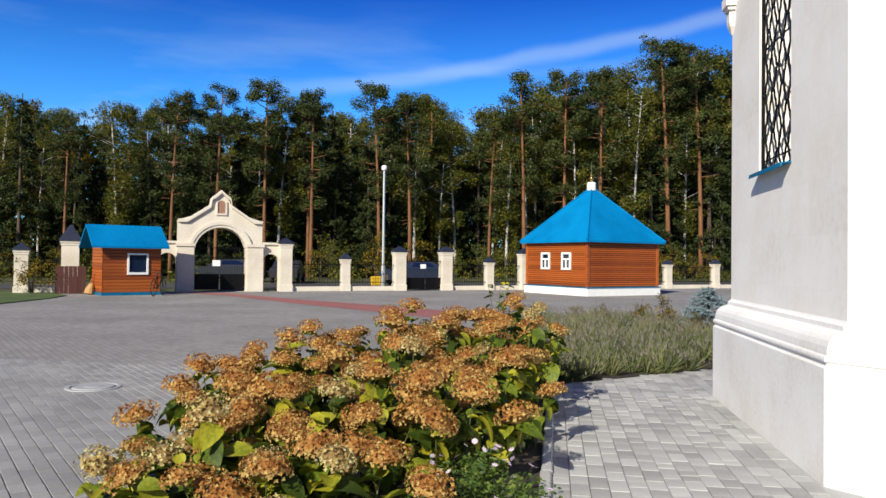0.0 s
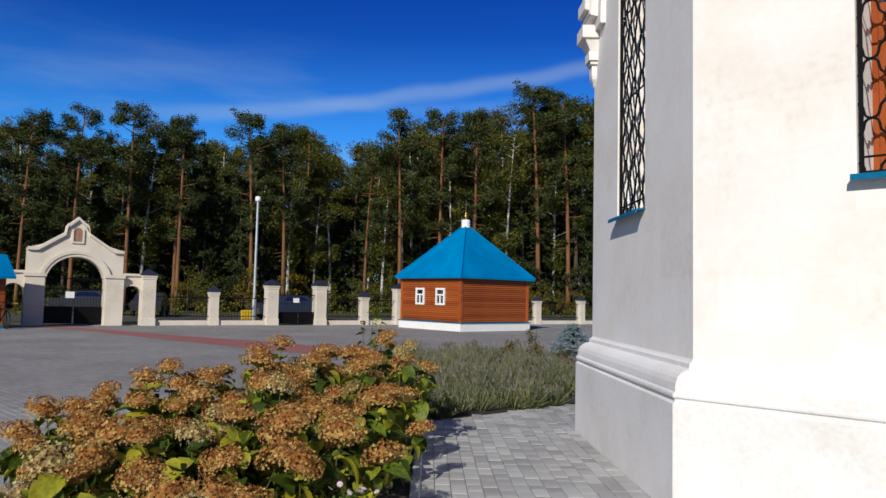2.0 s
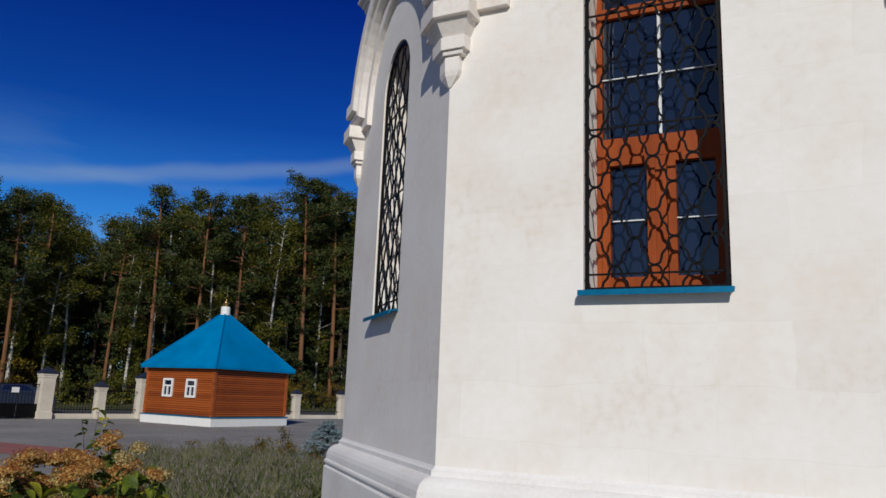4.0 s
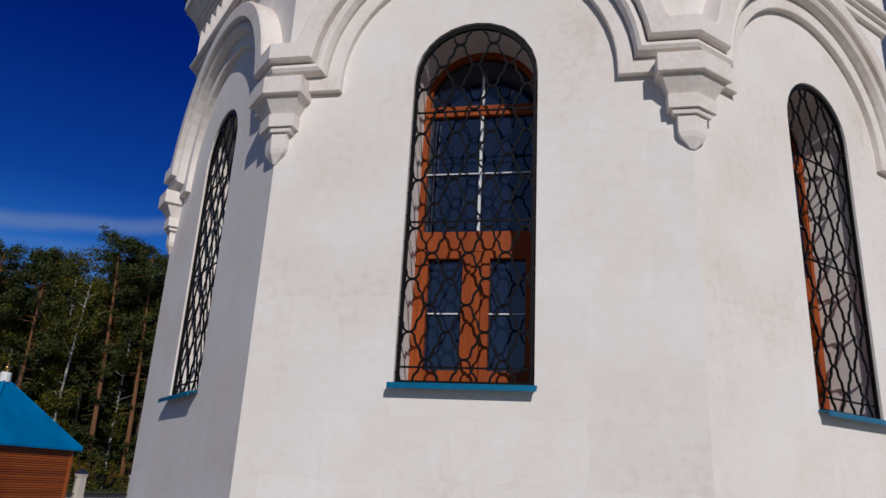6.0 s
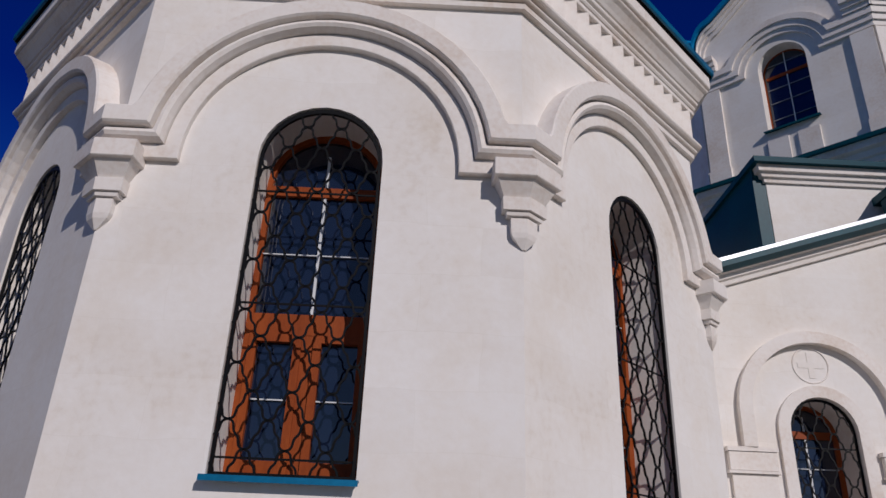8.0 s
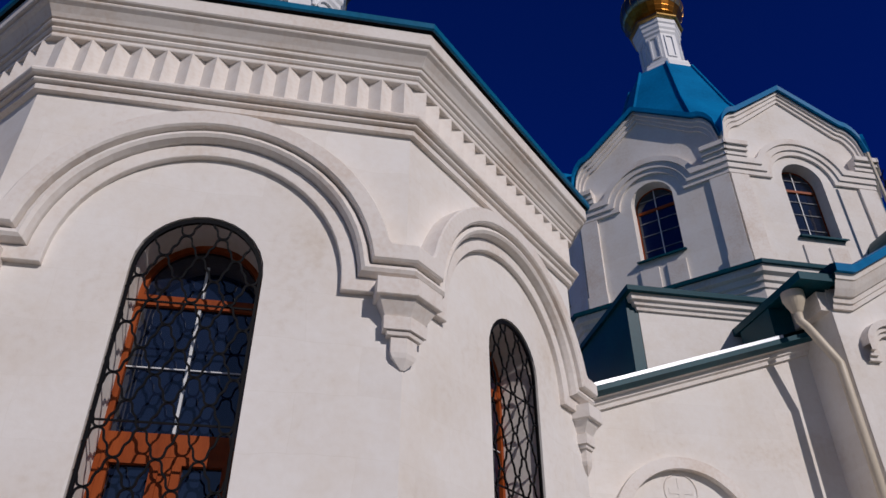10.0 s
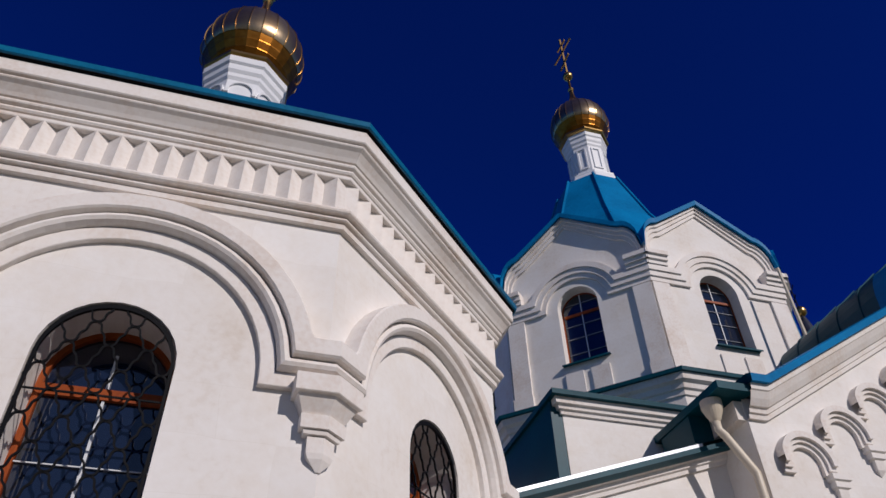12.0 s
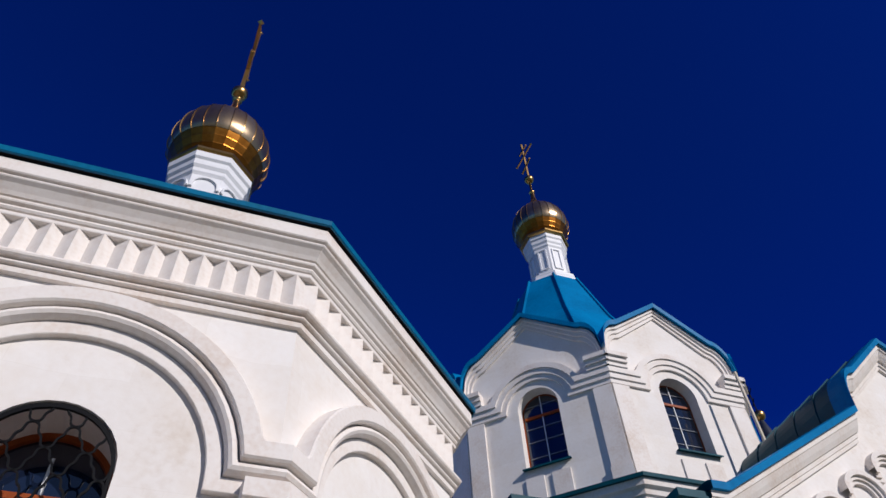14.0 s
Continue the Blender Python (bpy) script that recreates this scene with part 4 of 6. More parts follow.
# ---------------------------------------------------------------- ground
def plaza_material():
    m, n, l, b = material("plaza_paving", 0.85)
    tc = n.new("ShaderNodeTexCoord")
    mp = n.new("ShaderNodeMapping")
    mp.inputs["Rotation"].default_value = (0, 0, radians(45))
    l.new(tc.outputs["Object"], mp.inputs[0])
    br = n.new("ShaderNodeTexBrick")
    br.inputs["Color1"].default_value = (0.24, 0.226, 0.208, 1)
    br.inputs["Color2"].default_value = (0.305, 0.29, 0.268, 1)
    br.inputs["Mortar"].default_value = (0.155, 0.15, 0.142, 1)
    br.inputs["Scale"].default_value = 1.0
    br.inputs["Mortar Size"].default_value = 0.006
    br.inputs["Brick Width"].default_value, br.inputs["Row Height"].default_value = 0.21, 0.105
    l.new(mp.outputs[0], br.inputs[0])
    ns = n.new("ShaderNodeTexNoise")
    ns.inputs["Scale"].default_value, ns.inputs["Detail"].default_value = 0.35, 6
    l.new(tc.outputs["Object"], ns.inputs[0])
    r = ramp(n, [(0.35, (0.80, 0.80, 0.80)), (0.65, (1.1, 1.1, 1.1))])
    l.new(ns.outputs[0], r.inputs[0])
    mx = n.new("ShaderNodeMix")
    mx.data_type, mx.blend_type = "RGBA", "MULTIPLY"
    mx.inputs[0].default_value = 1.0
    l.new(br.outputs[0], mx.inputs[6])
    l.new(r.outputs[0], mx.inputs[7])
    l.new(mx.outputs[2], b.inputs["Base Color"])
    bp = n.new("ShaderNodeBump")
    bp.inputs["Strength"].default_value, bp.inputs["Distance"].default_value = 0.4, 0.006
    bp.invert = True
    l.new(br.outputs[1], bp.inputs["Height"])
    l.new(bp.outputs[0], b.inputs["Normal"])
    return m


PLAZA = plaza_material()
RED_PAVE = mottled("red_paving", [(0.26, 0.09, 0.075), (0.34, 0.13, 0.11)], 1.0, 30.0, 0.85, bump=0.2)
GRASS_GROUND = mottled("forest_floor", [(0.03, 0.04, 0.012), (0.06, 0.065, 0.02), (0.10, 0.085, 0.03)], 0.4, 5.0, 0.95, bump=0.4, depth=0.05)


def flat(name, pts, z, mat, label, kind="structure"):
    ob = mk(name, [(x, y, z) for x, y in pts], [tuple(range(len(pts)))], mat)
    return tagged(ob, label, name.split("_")[0], kind=kind)


flat("ground", [(-1500, -1500), (1500, -1500), (1500, 1500), (-1500, 1500)], -0.03, GRASS_GROUND, "brown green forest floor and grass")
FENCE_P, FENCE_A = (-13.6, 31.7), 33.0
fd = Vector((math.cos(radians(FENCE_A)), math.sin(radians(FENCE_A)), 0))
fn = Vector((-fd.y, fd.x, 0))
F0 = Vector((*FENCE_P, 0))


def on_fence(s, out=0.0):
    return F0 + fd * s + fn * out


# paving ends behind the eye; darker unseen ground there cuts bounce onto the walls
pts = [on_fence(-8.5, -0.2), on_fence(60, -0.2), Vector((60, -2.2, 0)), Vector((-40, -2.2, 0)), Vector((-40, 17, 0)), Vector((-21.5, 25.2, 0))]
flat("pavement", [(p.x, p.y) for p in pts], 0.0, PLAZA, "wide plaza of grey concrete paving blocks")
flat("red_path", [(-16.2, 29.2), (-13.2, 28.0), (-9.0, 24.0), (-2.2, 18.2), (-1.6, 20.2), (-4.15, 22.6), (-9.5, 26.2), (-14.2, 30.0)], 0.006, RED_PAVE, "strip of red paving across the grey plaza")
LAWN = mottled('lawn', [(0.03, 0.05, 0.01), (0.06, 0.10, 0.018), (0.10, 0.14, 0.03)], 1.5, 30.0, 0.9, bump=0.5, depth=0.03)
flat('lawn', [(-16.9, 20.0), (-17.6, 23.4), (-18.4, 25.5), (-20.5, 27.2), (-32, 23), (-34, 12)], 0.03, LAWN, 'strip of green lawn beside the guard booth')
pts = [on_fence(-40, 5), on_fence(60, 5), on_fence(60, 11), on_fence(-40, 11)]
ASPHALT = mottled("asphalt", [(0.04, 0.04, 0.042), (0.065, 0.065, 0.066)], 1.0, 60.0, 0.9, bump=0.3)
flat("road", [(p.x, p.y) for p in pts], -0.01, ASPHALT, "grey asphalt road behind the fence")


# ---------------------------------------------------------------- log chapel
def log_house():
    ctr = (1.83, 36.08)
    side = 4.34
    h = side / 2
    ob = empty("log_house", pose(ctr[0], ctr[1], 0, 0, 0, 39.5))
    tagged(ob, "square log house with blue pyramid roof on a white base", "house")
    part("base", Geo().box(-h - 0.12, h + 0.12, -h - 0.12, h + 0.12, 0, 0.36), WHITE_PAINT, ob, "white painted base")
    part("drip_edge", Geo().box(-h - 0.16, h + 0.16, -h - 0.16, h + 0.16, 0.362, 0.40), TEAL, ob)
    n = 22
    z0, z1 = 0.40, 2.47
    d = (z1 - z0) / n
    log = None
    for side_i in range(4):
        for i in range(n):
            if log is None:
                g = Geo()
                rows = []
                for x in (-h, h):
                    rows.append([(x, 0.02, 0), (x, -0.02, d * 0.04), (x, -0.045, d * 0.3), (x, -0.045, d * 0.7), (x, -0.02, d * 0.96), (x, 0.02, d)])
                g.grid(rows, closed=False)
                log = part("log", g, LOG, ob)
                log.matrix_basis = pose(0, 0, 0, 0, 0, 0) @ pose(0, -h, z0)
            else:
                o2 = new("log", log.data)
                o2.parent = ob
                o2.matrix_basis = pose(0, 0, 0, 0, 0, 90 * side_i) @ pose(0, -h, z0 + i * d)
    for sx in (-1, 1):
        for sy in (-1, 1):
            part("corner_board", Geo().box(sx * h - 0.07, sx * h + 0.07, sy * h - 0.07, sy * h + 0.07, z0, z1), LOG, ob)
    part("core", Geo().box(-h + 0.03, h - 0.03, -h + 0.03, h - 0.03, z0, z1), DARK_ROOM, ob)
    e = h + 0.28
    g = Geo().add([(-e, -e, 2.41), (e, -e, 2.41), (e, e, 2.41), (-e, e, 2.41), (-e, -e, 2.5), (e, -e, 2.5), (e, e, 2.5), (-e, e, 2.5), (0, 0, 5.16)],
                  [(3, 2, 1, 0), (0, 1, 5, 4), (1, 2, 6, 5), (2, 3, 7, 6), (3, 0, 4, 7), (4, 5, 8), (5, 6, 8), (6, 7, 8), (7, 4, 8)])
    part("roof", g, BLUE_ROOF, ob, "blue sheet metal pyramid roof")
    for sx, sy in ((1, 1), (1, -1), (-1, 1), (-1, -1)):
        part("ridge_cap", Geo().tube([(sx * e, sy * e, 2.51), (0, 0, 5.17)], 0.05, 4), BLUE_ROOF, ob)
    part("lantern", Geo().lathe([(0.22, 5.0), (0.22, 5.35), (0.18, 5.4), (0.0, 5.42)], 12), WHITE_PAINT, ob, "small white lantern")
    part("finial", Geo().lathe([(0.03, 5.4)] + [(max(0.03, 0.12 * math.cos(t)), 5.58 + 0.13 * math.sin(t)) for t in [math.pi * (i / 8 - 0.5) for i in range(9)]] + [(0.05, 5.74), (0.03, 5.8)], 12), BRASS, ob, smooth=True)
    part("cross", cross_geo(0.6), BRASS, ob, m=pose(0, 0, 5.8, 0, 0, 20))
    for y in (0.71, -0.79):
        win = empty("window", pose(-h - 0.05, y, 1.16, 0, 0, -90), ob)
        g = Geo()
        w, hh = 0.32, 0.80
        for x0, x1, a, b in ((-w, -w + 0.09, 0, hh), (w - 0.09, w, 0, hh), (-w + 0.09, w - 0.09, 0, 0.09), (-w + 0.09, w - 0.09, hh - 0.09, hh), (-w + 0.09, w - 0.09, hh * 0.56, hh * 0.56 + 0.07), (-0.035, 0.035, 0.09, hh * 0.56)):
            g.box(x0, x1, -0.05, 0.03, a, b)
        part("window_frame", g, WHITE_PAINT, win, "white window frame")
        part("pane", Geo().box(-w + 0.05, w - 0.05, 0.0, 0.01, 0.05, hh - 0.05), GLASS, win)
    return ob


log_house()


def booth():
    ob = empty("guard_booth", pose(-17.12, 27.36, 0, 0, 0, 46))
    tagged(ob, "small timber guard booth with blue gable roof", "booth")
    w, d, h = 1.09, 0.87, 1.9
    part("base", Geo().box(-w - 0.04, w + 0.04, -d - 0.04, d + 0.04, 0, 0.12), TEAL, ob)
    n = 14
    plank = None
    for a, hx, hy in ((0, w, d), (90, d, w), (180, w, d), (270, d, w)):
        plank = None
        for i in range(n):
            dz = (h - 0.12) / n
            if plank is None:
                plank = part("plank", Geo().grid([[(x, 0.02, 0), (x, -0.012, 0.01), (x, -0.02, dz * 0.9), (x, 0.02, dz)] for x in (-hx, hx)]), LOG, ob, m=pose(0, 0, 0, 0, 0, a) @ pose(0, -hy, 0.12))
            else:
                o2 = new("plank", plank.data)
                o2.parent, o2.matrix_basis = ob, pose(0, 0, 0, 0, 0, a) @ pose(0, -hy, 0.12 + i * dz)
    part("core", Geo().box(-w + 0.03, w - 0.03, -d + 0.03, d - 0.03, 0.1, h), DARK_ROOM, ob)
    g = Geo()
    e = 0.35
    g.add([(-w - 0.46, -d - e, 1.86), (w + 0.24, -d - e, 1.86), (w + 0.24, 0, 2.72), (-w - 0.46, 0, 2.72), (w + 0.24, d + e, 1.86), (-w - 0.46, d + e, 1.86),
           (-w - 0.46, -d - e, 1.94), (w + 0.24, -d - e, 1.94), (w + 0.24, 0, 2.80), (-w - 0.46, 0, 2.80), (w + 0.24, d + e, 1.94), (-w - 0.46, d + e, 1.94)],
          [(0, 3, 2, 1), (3, 5, 4, 2), (6, 7, 8, 9), (9, 8, 10, 11), (0, 1, 7, 6), (5, 11, 10, 4), (1, 2, 8, 7), (2, 4, 10, 8), (0, 6, 9, 3), (3, 9, 11, 5)])
    part("roof", g, BLUE_ROOF, ob, "blue sheet metal gable roof")
    for sx in (-1, 1):
        part("gable", Geo().add([(sx * w, -d, h), (sx * w, d, h), (sx * w, 0, 2.68)], [(0, 1, 2)]), LOG, ob)
    win = empty("window", pose(0.2, -d - 0.02, 0.82), ob)
    g = Geo()
    for x0, x1, a, b in ((-0.4, -0.33, 0, 0.85), (0.33, 0.4, 0, 0.85), (-0.33, 0.33, 0, 0.09), (-0.33, 0.33, 0.78, 0.85)):
        g.box(x0, x1, -0.05, 0.03, a, b)
    part("window_frame", g, WHITE_PAINT, win, "white window frame")
    part("pane", Geo().box(-0.34, 0.34, 0.0, 0.01, 0.04, 0.8), GLASS, win)
    return ob


booth()


# ---------------------------------------------------------------- gate and fence
def pillar(s, h, w, out=0.0, label="cream plastered fence pillar with dark metal cap", cap_h=0.17):
    p = on_fence(s, out)
    ob = empty("fence_pillar", pose(p.x, p.y, 0, 0, 0, FENCE_A))
    tagged(ob, label, "pillar", "fence pillars")
    part("shaft", Geo().grid([[(sx * a, sy * a, z) for sx, sy in ((-1, -1), (1, -1), (1, 1), (-1, 1))] for a, z in ((w * 1.1, 0), (w * 1.1, 0.3), (w, 0.32), (w, h - 0.32), (w * 1.08, h - 0.3), (w * 1.08, h - 0.22), (w * 1.18, h - 0.2), (w * 1.18, h - 0.12))], closed=True, caps=True), GATE_STONE, ob)
    part("cap", Geo().grid([[(sx * a, sy * a, z) for sx, sy in ((-1, -1), (1, -1), (1, 1), (-1, 1))] for a, z in ((w * 1.3, h - 0.12), (w * 1.3, h - 0.07), (w * 0.15, h + cap_h - 0.01), (w * 0.02, h + cap_h))], closed=True, caps=True), CAP_METAL, ob, "dark pyramid cap")
    return ob


SMALL = [(4.4, 1.66), (12.25, 1.57), (24.27, 1.56), (28.02, 1.62)]
BIG = [(1.5, 2.33), (7.19, 2.04), (9.73, 2.08), (14.4, 2.06)]
for s, h in SMALL:
    pillar(s, h, 0.2)
for s, h in BIG:
    pillar(s, h, 0.27)
pillar(-9.2, 1.87, 0.25)
pillar(-7.43, 2.28, 0.33, 0, "stout cream gate pillar with dark pointed cap", 0.55)


def fence_run(s0, s1, wall=True):
    a, b = on_fence(s0), on_fence(s1)
    L = s1 - s0
    ob = empty("fence_panel", pose(a.x, a.y, 0, 0, 0, FENCE_A))
    tagged(ob, "black iron fence panel on a low cream wall", "fence", "fence panels")
    if wall:
        part("low_wall", Geo().box(0, L, -0.12, 0.12, 0, 0.22), GATE_STONE, ob)
    for z in (0.4, 1.25):
        part("rail", Geo().box(0, L, -0.015, 0.015, z, z + 0.035), IRON, ob)
    n = max(2, int(L / 0.13))
    bar = None
    for i in range(1, n):
        x = L * i / n
        if bar is None:
            bar = part("bar", Geo().tube([(0, 0, 0.25), (0, 0, 1.42)], 0.010, 4), IRON, ob, m=pose(x, 0, 0))
        else:
            o2 = new("bar", bar.data)
            o2.parent, o2.matrix_basis = ob, pose(x, 0, 0)


for s0, s1 in ((-9.2, -7.8), (1.8, 4.2), (4.6, 6.9), (10.0, 12.05), (12.45, 14.1), (14.7, 19.5), (19.5, 24.05), (24.5, 27.8), (28.2, 34.0)):
    fence_run(s0, s1)


def gate():
    a = on_fence(-1.405)
    ob = empty("gate", pose(a.x, a.y, 0, 0, 0, FENCE_A))
    tagged(ob, "cream plastered arched gateway with black iron leaves", "gate")
    W_, HW, SP = 1.83, 1.125, 1.75

    def top(x):
        t = abs(x)
        if t > 1.45:
            return 3.2
        if t > 0.42:
            return 3.2 + (1.45 - t) * 0.68
        if t > 0.30:
            return 4.12 + 0.15 * math.sqrt(max(0, 1 - ((t - 0.30) / 0.12) ** 2))
        return 4.27 + (0.30 - t) * 0.9

    g = wall_with_arch(-W_, W_, 0.0, 0, 0, HW, 0.0, SP, 0.6, 0, 16, top=top)
    part("arch_wall", g, GATE_STONE, ob)
    xs = [W_ * (i / 36 - 1) for i in range(73)]
    part("coping", Geo().grid([[(x, y, top(x) + dz) for x in xs] for y, dz in ((0.0, -0.12), (-0.12, -0.1), (-0.12, 0.02), (0.3, 0.06), (0.72, 0.02), (0.72, -0.1))]), GATE_STONE, ob)
    part("arch_moulding", Geo().grid([[(x, -p, z) for x, z in [(-r, SP - 0.1)] + arch_line(r, 0, SP, 20) + [(r, SP - 0.1)]] for r, p in ((HW + 0.02, 0), (HW + 0.02, 0.06), (HW + 0.14, 0.06), (HW + 0.14, 0.1), (HW + 0.28, 0.1), (HW + 0.28, 0.0))]), GATE_STONE, ob)
    for sx in (-1, 1):
        x0, x1 = sorted((sx * (HW + 0.03), sx * (W_ + 0.04)))
        part("pier", Geo().box(x0, x1, -0.12, 0.7, 0, 2.02).box(x0 - 0.05, x1 + 0.05, -0.17, 0.75, 2.024, 2.16), GATE_STONE, ob)
        s = sx * 2.25
        g = wall_with_arch(-0.5, 0.5, 0.0, 2.15, 0, 0.38, 0.0, 1.35, 0.35, 0, 10)
        part("side_arch", g, GATE_STONE, ob, m=pose(s, 0.1, 0))
        part("side_coping", Geo().box(s - 0.52, s + 0.52, 0.02, 0.53, 2.154, 2.26), GATE_STONE, ob)
    part("niche", Geo().box(-0.24, 0.24, -0.06, 0.0, 3.45, 3.52).box(-0.24, -0.17, -0.06, 0, 3.52, 4.05).box(0.17, 0.24, -0.06, 0, 3.52, 4.05), GATE_STONE, ob)
    ICON = mottled("niche_paint", [(0.22, 0.10, 0.06), (0.35, 0.2, 0.14)], 6.0, 30.0, 0.6)
    line = [(-0.16, 3.52)] + arch_line(0.16, 0, 3.95, 10) + [(0.16, 3.52)]
    part("niche_panel", Geo().add([(x, -0.012, z) for x, z in line], [tuple(range(len(line)))]), ICON, ob, "faded reddish panel in the niche")
    part("cross", cross_geo(0.75), IRON, ob, m=pose(0, 0.3, 4.58))
    for sx in (-1, 1):
        leaf = empty("gate_leaf", pose(sx * 0.59, 0.35, 0), ob)
        leaf["label"] = "black iron gate leaf"
        part("lower_panel", Geo().box(-0.56, 0.56, -0.012, 0.012, 0.08, 0.75), IRON, leaf)
        for z in (0.75, 1.5, 1.95):
            part("rail", Geo().box(-0.57, 0.57, -0.018, 0.018, z, z + 0.04), IRON, leaf)
        bar = None
        for i in range(10):
            x = -0.55 + 1.1 * i / 9
            if bar is None:
                bar = part("bar", Geo().tube([(0, 0, 0.75), (0, 0, 2.05)], 0.012, 4), IRON, leaf, m=pose(x, 0, 0))
            else:
                o2 = new("bar", bar.data)
                o2.parent, o2.matrix_basis = leaf, pose(x, 0, 0)
    part("notice", Geo().box(-0.32, 0.02, 0.30, 0.32, 1.15, 1.42), WHITE_PAINT, ob, "white notice sign")
    return ob


gate()


def street_lamp():
    p = on_fence(6.55, 0.6)
    ob = empty("street_lamp", pose(p.x, p.y, 0, 0, 0, FENCE_A))
    tagged(ob, "grey steel lamp post behind the fence", "street lamp")
    STEEL = mottled("galvanised_steel", [(0.35, 0.37, 0.38), (0.48, 0.5, 0.5)], 2.0, 30.0, 0.45, metal=0.5, bump=0.03)
    part("pole", Geo().lathe([(0.11, 0), (0.11, 1.2), (0.075, 1.25), (0.055, 6.0)], 10), STEEL, ob)
    part("lamp_head", Geo().lathe([(0.05, 6.0), (0.11, 6.03), (0.14, 6.08), (0.14, 6.22), (0.10, 6.27), (0.02, 6.28)], 12), WHITE_PAINT, ob, "white lamp head", smooth=True)


street_lamp()


# ---------------------------------------------------------------- trees
def tri_cloud(rng, blobs, per, size, flat_=0.6):
    """Many small leaf triangles round the given centres (x, y, z, radius)."""
    v, f = [], []
    for bx, by, bz, br in blobs:
        for _ in range(int(per * br * br * 4) + 6):
            d = Vector((rng.gauss(0, 1), rng.gauss(0, 1), rng.gauss(0, 1) * flat_))
            d = d.normalized() * br * (rng.random() ** 0.45)
            c = Vector((bx, by, bz)) + d
            a = Vector((rng.gauss(0, 1), rng.gauss(0, 1), rng.gauss(0, 0.6))).normalized() * size * rng.uniform(0.6, 1.3)
            b = Vector((rng.gauss(0, 1), rng.gauss(0, 1), rng.gauss(0, 0.6))).normalized() * size * rng.uniform(0.5, 1.0)
            o = len(v)
            v += [tuple(c - a * 0.5), tuple(c + b * 0.5), tuple(c + a * 0.5), tuple(c - b * 0.5)]
            f.append((o, o + 1, o + 2, o + 3))
    return v, f


